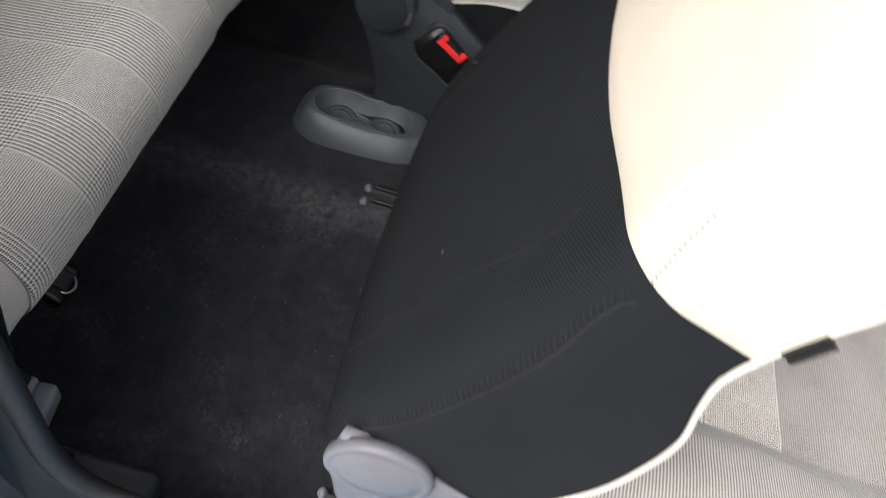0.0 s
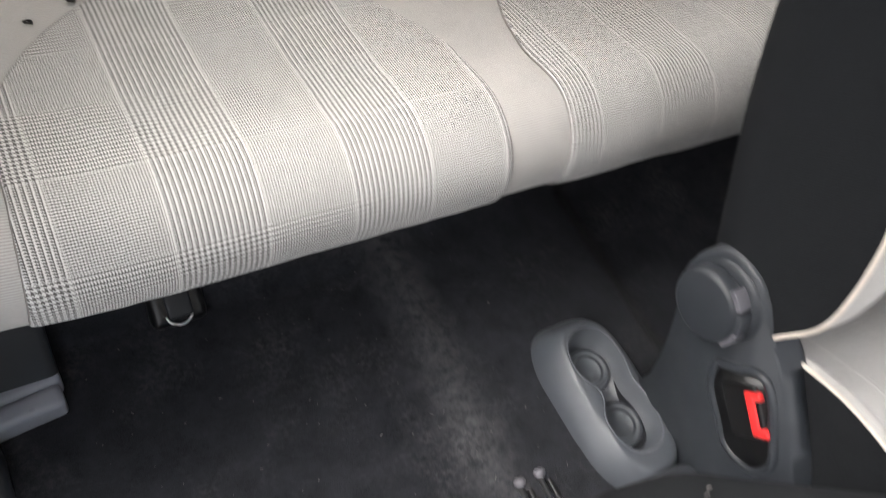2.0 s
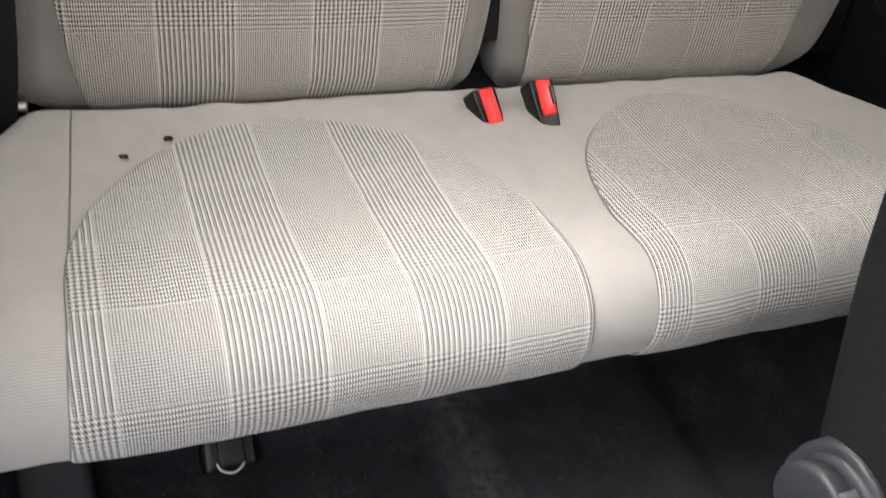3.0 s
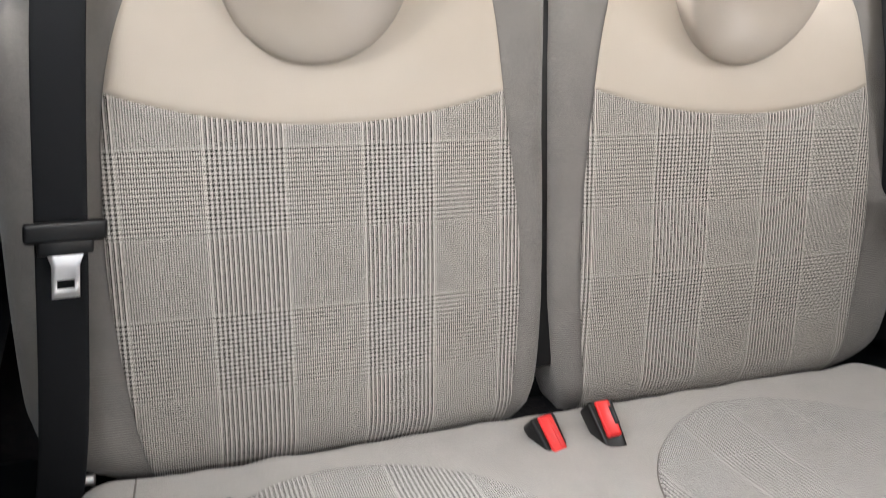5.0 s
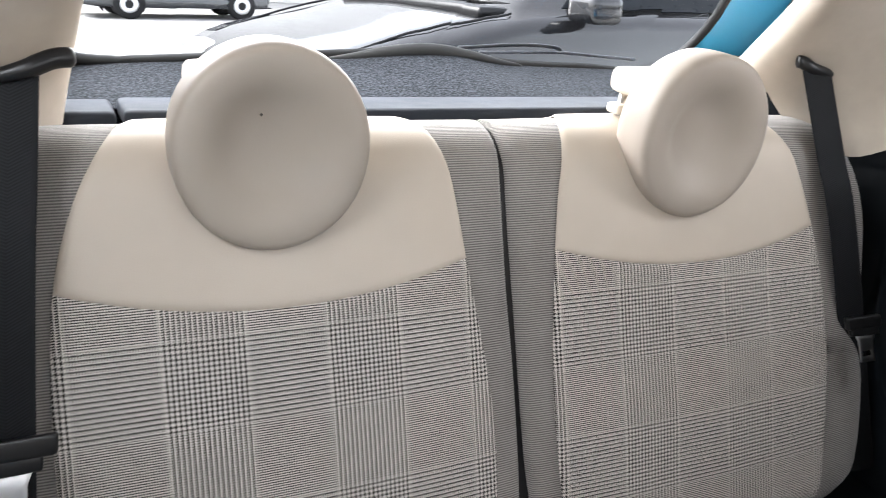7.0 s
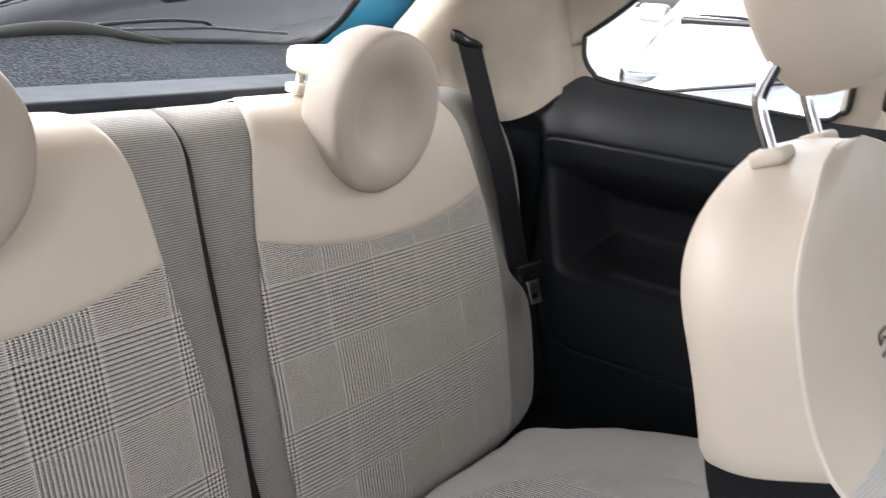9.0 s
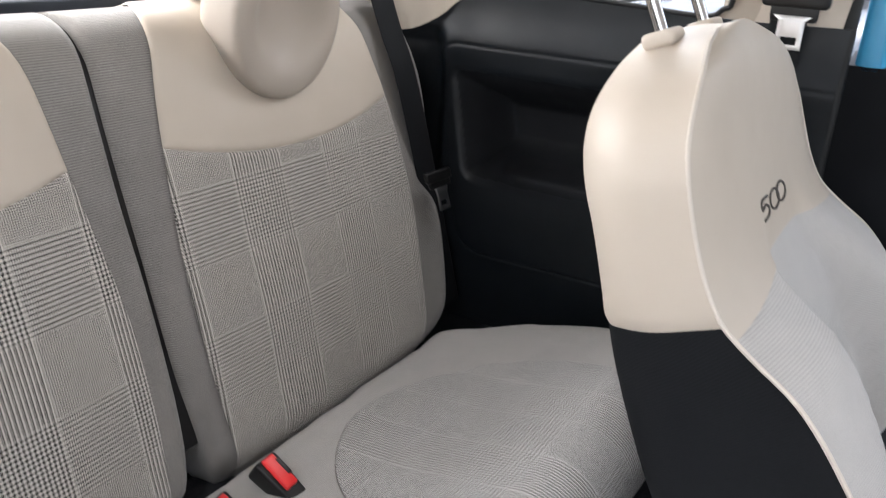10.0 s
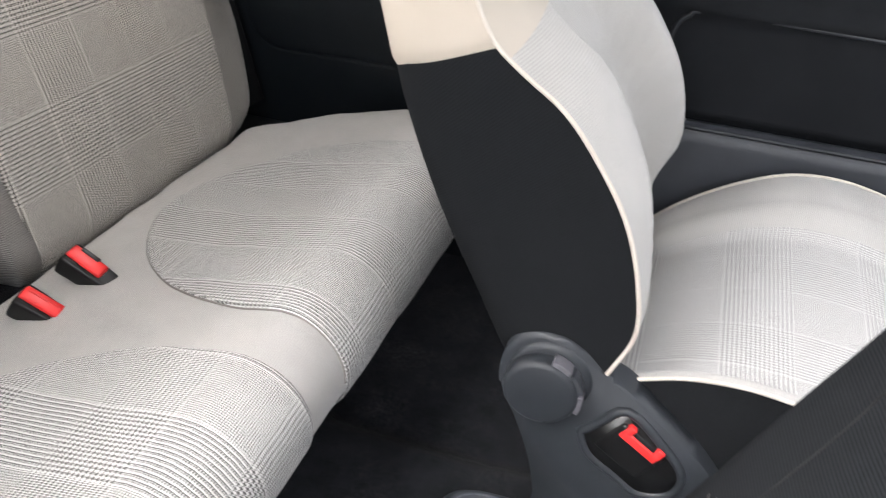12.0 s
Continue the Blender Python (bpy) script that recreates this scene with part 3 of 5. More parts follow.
def blade(bm, half, ys, thick=0.0024):
    """A flat tongue plate with one hole, widening to shoulders at its last line."""
    xs = (-half, -0.62 * half, 0.62 * half, half)
    cell = {}
    for j, y in enumerate(ys):
        for i, x in enumerate(xs):
            k = 1.45 if j == len(ys) - 1 else 1.0
            cell[i, j] = bm.verts.new((x * k, y, 0))
    faces = []
    for j in range(len(ys) - 1):
        for i in range(3):
            if i == 1 and j == 1:
                continue
            faces.append(bm.faces.new((cell[i, j], cell[i + 1, j], cell[i + 1, j + 1], cell[i, j + 1])))
    grown = bmesh.ops.extrude_face_region(bm, geom=faces)
    bmesh.ops.translate(bm, vec=(0, 0, thick), verts=[v for v in grown["geom"] if isinstance(v, bmesh.types.BMVert)])


def rear_belt(side, top, mid, low, tongue_at, spread, label):
    """A hanging rear belt: slot bezel, webbing, tongue."""
    root = thing("seat_belt", label, "seat belt", "rear seat belts")
    axis = Vector(spread).normalized()
    bm = bmesh.new()
    ribbon(bm, spline([top, lerp(Vector(top), Vector(mid), 0.5), mid, *low], 8), axis, 0.0475)
    part("webbing", bm, WEB, root, "black woven belt webbing")
    t = Vector(tongue_at)
    down = (Vector(low[0]) - Vector(top)).normalized()
    n = axis.cross(down).normalized()
    if n.y > 0:
        n = -n
    m = axes_matrix(t, axis, -down, n)
    bm = bmesh.new()
    soft_box(bm, (0.074 if side < 0 else 0.06, 0.02, 0.010), (0, 0.0, 0.004), 0.005, segments=3)
    for v in bm.verts:
        v.co.y += 0.006 * (1 - (v.co.x / 0.037) ** 2) * -1 + 0.003
    soft_box(bm, (0.05, 0.016, 0.008), (0, -0.013, 0.004), 0.004)
    bm.transform(m)
    grip = part("tongue_grip", bm, DEEP, root, "black plastic tongue grip")
    # steel blade: shoulders, neck and plate with a hole
    bm = bmesh.new()
    blade(bm, 0.0125, (-0.063, -0.054, -0.045, -0.031, -0.014))
    bm.transform(m @ Matrix.Translation((0, 0, 0.004)))
    # far blade takes a darker steel, so its shade is in the colour
    part("tongue_blade", bm, STEEL if side < 0 else STEEL_DARK, grip, "steel tongue blade")
    # slot bezel
    bm = bmesh.new()
    tt = Vector(top) + Vector((0.006, -0.005, -0.001)) if side < 0 else Vector(top) + Vector((0, 0, -0.004))
    a1 = axis * -side
    e = [tt - a1 * (0.033 if side < 0 else 0.027) + Vector((0, 0.0, -0.005)), tt - a1 * 0.018 + Vector((0, 0, 0.0)), tt + a1 * 0.008 + Vector((0, 0, 0.007)), tt + a1 * (0.03 if side < 0 else 0.02) + Vector((0, 0.006, 0.015)), tt + a1 * (0.048 if side < 0 else 0.028) + Vector((0, 0.008, 0.016))]
    tube(bm, spline(e, 6), [0.0042 + 0.005 * min(1.0, k / 14) for k in range(23)] + [0.008, 0.0045], 12, flat=0.8, side_axis=Vector((0, 0, 1)))
    part("slot_bezel", bm, DEEP, root, "black plastic belt slot")
    return root


rear_belt(-1, (-0.517, 0.535, 0.972), (-0.536, 0.482, 0.78), [(-0.563, 0.422, 0.46), (-0.588, 0.415, 0.31)], (-0.541, 0.447, 0.657), (1, 0, 0.02), "black rear seat belt hanging with its steel tongue")
rear_belt(1, (0.505, 0.575, 0.985), (0.548, 0.51, 0.75), [(0.655, 0.475, 0.36)], (0.562, 0.466, 0.634), (0.985, -0.17, 0.06), "black rear seat belt hanging beside the dark side trim")

# dark trim closing the gaps beside and behind the bench
for sx in (-1, 1):
    gap = thing("wall_filler", "dark plastic trim beside the rear bench", "side trim", kind="structure")
    bm = bmesh.new()
    soft_box(bm, (0.15, 0.50, 0.03), (sx * 0.635, 0.30, 0.30), 0.006)
    part("filler_panel", bm, TRIM, gap)
bm = bmesh.new()
soft_box(bm, (1.36, 0.56, 0.02), (0, 0.74, 0.30), 0.004)
tagged(part("luggage_floor", bm, CARPET), "black carpet luggage floor behind the seats", "carpet", kind="structure")

# latch peg at the foot of the backrest
peg = thing("seat_latch", "small steel backrest latch peg beside the bench", "latch")
bm = bmesh.new()
tube(bm, [(-0.572, 0.452, 0.352), (-0.545, 0.447, 0.354)], 0.0065, 10)
part("peg", bm, STEEL, peg)
bm = bmesh.new()
soft_box(bm, (0.02, 0.03, 0.03), (-0.583, 0.455, 0.35), 0.005)
part("bracket", bm, DEEP, peg)


# ---- front seats ----
W_FRONT = [(-0.06, -0.045), (-0.015, -0.061), (0.04, -0.107), (0.093, -0.122), (0.168, -0.126), (0.235, -0.113), (0.288, -0.094), (0.331, -0.065), (0.364, -0.047), (0.42, -0.041), (0.5, -0.047), (0.566, -0.055), (0.606, -0.046)]
HALF = [(-0.06, 0.255), (0.0, 0.268), (0.47, 0.268), (0.51, 0.259), (0.54, 0.238), (0.565, 0.203), (0.587, 0.15), (0.6, 0.1), (0.605, 0.066), (0.606, 0.04)]


def rear_w(v):
    return 0.048 + 0.013 * max(0.0, min(1.0, (v - 0.30) / 0.12)) - (0.055 * ((v - 0.50) / 0.106) ** 2 if v > 0.50 else 0.0) - (0.3 * (0.03 - v) ** 1.2 if v < 0.03 else 0.0)


def narrow(x, v):
    """The outer shoulder slopes in a little more than the inner one."""
    k = max(0.0, min(1.0, (v - 0.42) / 0.16))
    return x * (1 - 0.14 * k * k * (3 - 2 * k)) if x > 0 else x


HALF_OUT = [(-0.06, 0.255), (0.0, 0.268), (0.42, 0.268), (0.45, 0.264), (0.484, 0.248), (0.517, 0.221), (0.54, 0.19), (0.561, 0.153), (0.577, 0.116), (0.59, 0.08), (0.599, 0.045), (0.604, 0.012), (0.606, -0.02)]


def domed(x, v, w):
    """The upright seat's top: its front edge lies lower and falls off more to the outside."""
    h, ho = knots(v, HALF), knots(v, HALF_OUT)
    k = max(0.0, min(1.0, (0.015 - w) / 0.06))
    k = k * k * (3 - 2 * k)
    return Vector((lerp(narrow(x, v), -h + (x + h) * (ho + h) / (2 * h), k), v - 0.008 * k * max(0.0, min(1.0, (v - 0.48) / 0.12)), w))


def shell_at(p, v, lift=0.0, dome=False):
    """Round the sides and the rear: p from 0 (inner front edge) over the rear to 1 (outer front edge)."""
    h, wf, wr = knots(v, HALF), knots(v, W_FRONT), rear_w(v)
    if dome:
        wr = knots(v, [(-0.06, 0.035), (0.0, 0.054), (0.05, 0.061), (0.17, 0.066), (0.25, 0.066), (0.36, 0.0645), (0.42, 0.062), (0.49, 0.061), (0.62, 0.061)])
        wr -= 0.032 * (max(0.0, v - 0.49) / 0.116) ** 3
    r = min(0.07 if dome else 0.045, 0.6 * h, 0.6 * (wr - wf))
    side, arc, flat = (wr - wf) - r, r * math.pi / 2, 2 * (h - r)
    total = 2 * side + 2 * arc + flat
    d = p * total
    flip = 1
    if d > total / 2:
        d, flip = total - d, -1
    if d < side:
        x, w = -h, wf + d
        out = Vector((-1, 0, 0))
    elif d < side + arc:
        k = (d - side) / r
        x, w = -h + r - r * math.cos(k), wr - r + r * math.sin(k)
        out = Vector((-math.cos(k), 0, math.sin(k)))
    else:
        x, w = -h + r + (d - side - arc), wr
        out = Vector((0, 0, 1))
    swell = 0.010
    if dome:
        swell += knots(v, [(0.0, 0.0), (0.08, 0.004), (0.2, 0.032), (0.32, 0.036), (0.4, 0.012), (0.46, 0.0)])
    w += swell * max(0.0, 1 - (x / max(h, 0.02)) ** 2) * (1 if d > side else 0)
    out.x *= flip
    if dome:
        return domed(x * flip, v, w) + out * lift
    return Vector((narrow(x * flip, v), v, w)) + out * lift


def bolster_edge(v):
    return knots(v, [(-0.06, 0.95), (0.02, 0.93), (0.1, 0.84), (0.2, 0.66), (0.3, 0.50), (0.4, 0.40), (0.6, 0.36)])


def front_at(i, v, lift=0.0, dome=False):
    """The face that is leant on; i from -1 to 1."""
    h, wf = knots(v, HALF), knots(v, W_FRONT)
    a = abs(i)
    depth = 0.072 * max(0.0, min(1.0, (0.40 - v) / 0.2)) * max(0.0, min(1.0, (v + 0.06) / 0.06))
    inside = max(0.0, min(1.0, (bolster_edge(v) - a) / 0.14))
    crown = 0.012 * (1 - a**4) if v > 0.3 else 0.012 * (1 - a**4) * max(0, v) / 0.3
    bolster = 0.010 * math.sin(math.pi * min(1.0, max(0.0, (a - 0.34) / 0.66))) * max(0.0, min(1.0, (0.40 - v) / 0.12))
    w = wf + depth * (inside * inside * (3 - 2 * inside)) - crown - bolster
    if dome:
        return domed(i * h, v, w) - Vector((0, 0, lift))
    return Vector((narrow(i * h, v), v, w - lift))


def front_backrest(m, root, cut, dome=False):
    def shell_point(p, v, lift=0.0):
        return shell_at(p, v, lift, dome)

    def front_point(i, v, lift=0.0):
        return front_at(i, v, lift, dome)

    top = 0.606
    ps = span(0, 1, 80)
    bm = bmesh.new()
    add_grid(bm, lambda p, j: m @ shell_point(p, lerp(-0.055, cut(p) + 0.002, j)), ps, span(0, 1, 34), lambda p, j: (0.4 * j + 0.25 * p, 0.8 * p))
    # rounded foot
    add_grid(bm, lambda p, j: m @ (shell_point(p, -0.055).lerp(Vector((0, -0.065, -0.01)), j)), ps, (0.0, 0.25, 0.7, 0.98))
    part("rear_cover", bm, BLACK_RIB, root, "black ribbed cloth rear cover")
    bm = bmesh.new()
    add_grid(bm, lambda p, j: m @ shell_point(p, lerp(cut(p), top, 1 - (1 - j) ** 1.5), 0.003 * (1 - max(0.0, 1 - j * 30) ** 2)), ps, span(0, 1, 44), lambda p, j: (p, j))
    rim = [m @ shell_point(p, top, 0.003) for p in ps]
    bm.faces.new([bm.verts.new(c) for c in rim])
    part("cream_shell", bm, CREAM, root, "cream leatherette upper backrest")
    bm = bmesh.new()
    fr = lambda i: 0.352 + 0.012 * math.cos(2.2 * i)  # noqa: E731
    ii = dense_ends(-1, 1, 60)
    add_grid(bm, lambda i, j: m @ front_point(i, lerp(fr(i), top, 1 - (1 - j) ** 1.5), 0.001), ii, span(0, 1, 36), lambda i, j: (i, j))
    part("cream_face", bm, CREAM, root, "cream leatherette headrest-side face")
    bm = bmesh.new()
    add_grid(bm, lambda i, j: m @ front_point(i, lerp(-0.055, fr(i), j)), ii, span(0, 1, 40), lambda i, j: (lerp(-0.055, fr(i), j), i * 0.27))
    part("cloth_face", bm, TWILL_LIT, root, "cloth front face with side bolsters, in its lit tone")
    # piping round the front edge
    line = [shell_point(0.0, v, 0.001) for v in span(-0.05, top - 0.004, 60)] + [shell_point(1.0, v, 0.001) for v in span(top - 0.004, -0.05, 60)]
    bm = bmesh.new()
    tube(bm, [m @ q for q in line], 0.0024, 8)
    part("piping", bm, PIPE, root, "cream piping")
    # sewn lines down the rear cover: a puckered welt on each flank, a flat seam on the back
    flank = [(-0.03, 0.184), (0.043, 0.1825), (0.1, 0.18), (0.18, 0.1755), (0.24, 0.165), (0.287, 0.154), (0.328, 0.138), (0.36, 0.1225), (0.385, 0.11)]
    middle = [(-0.03, 0.27), (0.03, 0.288), (0.08, 0.3), (0.2, 0.2975), (0.28, 0.268), (0.335, 0.25)]
    for side in (0, 1):
        def on(line, v, shift=0.0, lift=0.0):
            p = knots(v, line) + shift
            return m @ shell_point(1 - p if side else p, v, lift)
        bm = bmesh.new()
        tube(bm, [on(middle, v, 0.0, 0.0003) for v in span(-0.03, 0.335, 30)], 0.0006, 5)
        part("seam", bm, BLACK_SEAM, root)
        if m.translation.x > 0:
            continue
        bm = bmesh.new()
        tube(bm, [on(flank, v, 0.0, 0.0002) for v in span(-0.03, 0.37, 40)], 0.0009, 6)
        part("seam", bm, BLACK_SEAM, root)
        bm = bmesh.new()
        add_grid(bm, lambda v, q: on(flank, v + 0.006 * q, 0.001 + 0.013 * q, -0.0004 + math.sin(math.pi * q) * (0.0008 + 0.0007 * math.sin(2 * math.pi * v / 0.0042))), span(0.05, 0.365, 520), span(0, 1, 6), lambda v, q: (v, q * 0.01))
        part("pucker", bm, BLACK_RIB, root, "puckered black cloth along the seam")
    return m




def front_cushion(root, m, cloth, front_from, inner):
    """Local: x across, y as the car, z up; the hinge is the origin."""
    line = [(-0.9, -0.16), (-0.60, 0.005), (-0.52, 0.02), (-0.42, 0.042), (-0.335, 0.06), (-0.26, 0.055), (-0.185, 0.022), (-0.11, -0.03), (-0.05, -0.088), (0.0, -0.12)]
    low = [(-0.9, -0.16), (-0.6, -0.03), (-0.42, 0.0), (-0.33, 0.014), (-0.264, 0.022), (-0.207, 0.027), (-0.151, 0.021), (-0.106, 0.006), (-0.063, -0.012), (0.0, -0.05)]
    edge = lambda y, i: lerp(knots(y, line), knots(y, low), 0.5 + 0.5 * i * inner)  # noqa: E731

    def topz(i, y):
        a = abs(i)
        inside = max(0.0, min(1.0, ((0.97 if inner < 0 else 0.80) - a) / 0.2 if i * inner > 0 else (0.66 - a) / 0.17))
        z = edge(y, i) - 0.038 * inside * inside * (3 - 2 * inside) * max(0.0, min(1.0, (y + 0.62) / 0.2))
        return z + 0.004 * math.sin(math.pi * min(1, max(0, (a - 0.7) / 0.3)))

    ys = span(-0.64, -0.02, 44)
    ii = dense_ends(-1, 1, 50)
    half = lambda y: 0.252 - 0.02 * max(0, -0.5 - y) / 0.14  # noqa: E731
    first, last = (-0.86, 0.56) if inner < 0 else (-0.5, 0.72)
    for lo, hi in ((-1, first), (last, 1)):
        bm = bmesh.new()
        add_grid(bm, lambda i, y: m @ Vector((i * half(y), y, topz(i, y))), span(lo, hi, 14), ys, lambda i, y: (y, i * 0.27))
        part("bolster_cover", bm, cloth, root, "grey ribbed cloth bolster")
    rear, ahead = [y for y in ys if y > front_from], [y for y in ys if y < front_from]
    top_at = lambda i, y: m @ Vector((i * half(y), y, topz(i, y) + 0.002 * min(1, (last - i) * 30, (i - first) * 30)))  # noqa: E731
    bm = bmesh.new()
    add_grid(bm, top_at, dense_ends(first, last, 40), [front_from] + rear, lambda i, y: (0.15 + i * 0.262, y + 0.02))
    # lit copy of the check for the upright seat, dark one for the shaded
    part("seat_panel", bm, CHECK_LIT_FRONT if cloth == TWILL_LIT else CHECK, root, "glen check seat panel")
    if ahead:
        bm = bmesh.new()
        add_grid(bm, top_at, dense_ends(first, last, 40), ahead + [front_from], lambda i, y: (y, i * 0.262))
        part("front_panel", bm, cloth, root, "grey ribbed cloth front panel")
    bm = bmesh.new()
    for s in (-1, 1):
        add_grid(bm, lambda y, z: m @ Vector((s * (half(y) + 0.004 * math.sin(math.pi * z)), y, lerp(edge(y, s) - 0.001, -0.21, z))), ys, span(0, 1, 8))
    add_grid(bm, lambda i, z: m @ Vector((i * half(-0.64), -0.64 - 0.03 * math.sin(math.pi * z), lerp(topz(i, -0.64), -0.21, z))), ii, span(0, 1, 8))
    add_grid(bm, lambda i, z: m @ Vector((i * half(-0.02), -0.02, lerp(topz(i, -0.02), -0.21, z))), ii, span(0, 1, 8))
    part("side_cover", bm, BLACK, root, "black cloth cushion sides")
    for s in (-1, 1):
        bm = bmesh.new()
        tube(bm, [m @ Vector((s * half(y), y, edge(y, s) + 0.001)) for y in span(-0.62, -0.03, 50)], 0.0024, 8)
        part("piping", bm, PIPE, root, "cream piping")


def front_headrest(root, m):
    """Cream headrest on two chrome posts; m is the backrest's frame."""
    for x in (-0.107, 0.045):
        bm = bmesh.new()
        soft_box(bm, (0.046, 0.016, 0.032), (x, 0.6, 0.0), 0.0075, segments=4)
        bm.transform(m)
        collar = part("post_collar", bm, IVORY, root, "ivory plastic post collar")
        bm = bmesh.new()
        soft_box(bm, (0.012, 0.014, 0.012), (x + 0.021, 0.6, -0.004), 0.004, segments=3)
        bm.transform(m)
        part("button", bm, IVORY, collar)
        bm = bmesh.new()
        tube(bm, [m @ q for q in spline([(x, 0.55, 0.0), (x, 0.60, 0.0), (x, 0.645, 0.002), (x, 0.662, -0.004), (x, 0.69, -0.028), (x, 0.73, -0.06)], 6)], 0.0068, 12)
        part("post", bm, CHROME, root, "polished chrome headrest post")
    hm = m @ Matrix.Translation((-0.03, 0.757, -0.062)) @ Matrix.Rotation(math.pi, 4, "Y")
    bm = bmesh.new()
    profile = [(0.001, 0.04), (0.05, 0.044), (0.085, 0.05), (0.104, 0.046), (0.116, 0.03), (0.12, 0.008), (0.12, -0.025), (0.117, -0.042), (0.108, -0.05), (0.08, -0.053), (0.04, -0.054), (0.001, -0.054)]
    lathe(bm, profile, hm @ Matrix.Diagonal((1.0, 0.94, 1, 1)), 48)
    part("headrest", bm, CREAM, root, "round cream leatherette headrest")


# far seat, upright
FAR_H = Vector((0.36, -0.195, 0.375))
a = math.radians(21.7)
FAR_M = axes_matrix(FAR_H, Vector((1, 0, 0)), Vector((0, math.sin(a), math.cos(a))), Vector((0, math.cos(a), -math.sin(a))))
far_seat = thing("front_seat", "upright front seat with black sides, cream top and cream piping", "car seat", "front seats", FAR_H)
front_backrest(FAR_M, far_seat, lambda p: 0.339 + 0.018 * min(1.0, (abs(p - 0.5) / 0.36) ** 2), True)
front_cushion(far_seat, Matrix.Translation(FAR_H + Vector((0.012, 0, 0))), TWILL_LIT, -0.9, -1)
front_headrest(far_seat, FAR_M)

# the other front seat, tipped forward and slid ahead
NEAR_H = Vector((-0.36, -0.37, 0.418))
a = math.radians(-23.4)
NEAR_M = axes_matrix(NEAR_H, Vector((1, 0, 0)), Vector((0, math.sin(a), math.cos(a))), Vector((0, math.cos(a), -math.sin(a))))
near_seat = thing("front_seat", "front seat folded forward, black cloth back with cream top", "car seat", "front seats", NEAR_H)
front_backrest(NEAR_M, near_seat, lambda p: knots(abs(p - 0.5), [(0.0, 0.346), (0.08, 0.349), (0.16, 0.357), (0.22, 0.367), (0.28, 0.377), (0.36, 0.386), (0.5, 0.391)]))
# darker ribbed cloth and check here paint in the folded backrest's shade
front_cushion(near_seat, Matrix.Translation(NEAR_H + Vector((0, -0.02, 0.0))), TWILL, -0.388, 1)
front_headrest(near_seat, NEAR_M)


# recliner cover with belt buckle on the far seat's inner side
def seat_side_cover():
    x0, x1 = 0.074, 0.125
    outline = [(-0.147, 0.378), (-0.154, 0.408), (-0.173, 0.428), (-0.2, 0.435), (-0.228, 0.427), (-0.247, 0.411), (-0.264, 0.395), (-0.284, 0.387), (-0.315, 0.364), (-0.35, 0.337), (-0.384, 0.307), (-0.408, 0.274), (-0.414, 0.23), (-0.40, 0.17), (-0.38, 0.12), (-0.225, 0.12), (-0.212, 0.178), (-0.196, 0.25), (-0.17, 0.315), (-0.152, 0.345)]
    ring = [(p.y, p.z) for p in spline([(0, y, z) for y, z in outline + outline[:1]], 3)[:-1]]
    bm = bmesh.new()
    prism(bm, ring, x0 + 0.012, x1, 0.008)
    cover = part("recliner_cover", bm, COVER_GREY, far_seat, "dark grey plastic recliner cover")
    # pocket for the buckle: a raised rim round a dark well
    rim = [(-0.247, 0.318), (-0.262, 0.333), (-0.292, 0.362), (-0.34, 0.322), (-0.362, 0.292), (-0.355, 0.262), (-0.322, 0.25), (-0.292, 0.268), (-0.26, 0.289)]
    pts = spline([(x0 + 0.011, y, z) for y, z in rim + rim[:1]], 4)[:-1]
    bm = bmesh.new()
    tube(bm, pts, 0.0055, 8, closed=True)
    part("pocket_rim", bm, COVER_GREY, cover)
    bm = bmesh.new()
    prism(bm, [(p.y, p.z) for p in pts], x0 + 0.0085, x0 + 0.02, 0)
    part("pocket", bm, DEEP, cover, "black buckle pocket")
    # knob
    mm = axes_matrix((x0 + 0.02, -0.204, 0.38), Vector((0, -1, 0)), Vector((0, 0, 1)), Vector((-1, 0, 0)))
    bm = bmesh.new()
    lathe(bm, [(0.0455, 0.0), (0.0465, 0.006), (0.0438, 0.011), (0.038, 0.013)], mm, 40)
    part("knob_plate", bm, COVER_GREY, far_seat)
    bm = bmesh.new()
    c = Matrix.Translation((-0.006, -0.008, 0))
    lathe(bm, [(0.0385, 0.01), (0.041, 0.014), (0.0415, 0.026), (0.039, 0.031), (0.0345, 0.0325), (0.001, 0.033)], mm @ c, 44)
    knob = part("knob", bm, COVER_GREY, far_seat, "round grey recliner knob")
    for a0, a1 in ((-22, 8), (14, 44), (50, 78)):
        bm = bmesh.new()
        for q in span(a0, a1, 6)[:-1]:
            k = math.radians(q + (a1 - a0) / 12)
            b = bmesh.new()
            soft_box(b, (0.0085, 0.005, 0.017), (0, 0, 0), 0.001)
            b.transform(mm @ c @ Matrix.Translation((0.0415 * math.cos(k), 0.0415 * math.sin(k), 0.02)) @ Matrix.Rotation(k, 4, "Z"))
            tmp = bpy.data.meshes.new("tmp")
            b.to_mesh(tmp)
            b.free()
            bm.from_mesh(tmp)
            bpy.data.meshes.remove(tmp)
        part("grip_rib", bm, SILVER_GREY if a0 != 14 else GREY, knob, "worn pale grip rib")


seat_side_cover()
fb = thing("seat_belt_buckle", "black front belt buckle with red button in the seat cover", "buckle", "", (0.05, -0.315, 0.29))
fm = axes_matrix((0.095, -0.305, 0.315), Vector((0, -0.83, -0.55)), Vector((0, -0.55, 0.83)), Vector((-1, 0, 0)))
bm = bmesh.new()
soft_box(bm, (0.062, 0.05, 0.034), (0, -0.004, 0), 0.006, segments=3)
bm.transform(fm)
part("housing", bm, DEEP, fb)
bm = bmesh.new()
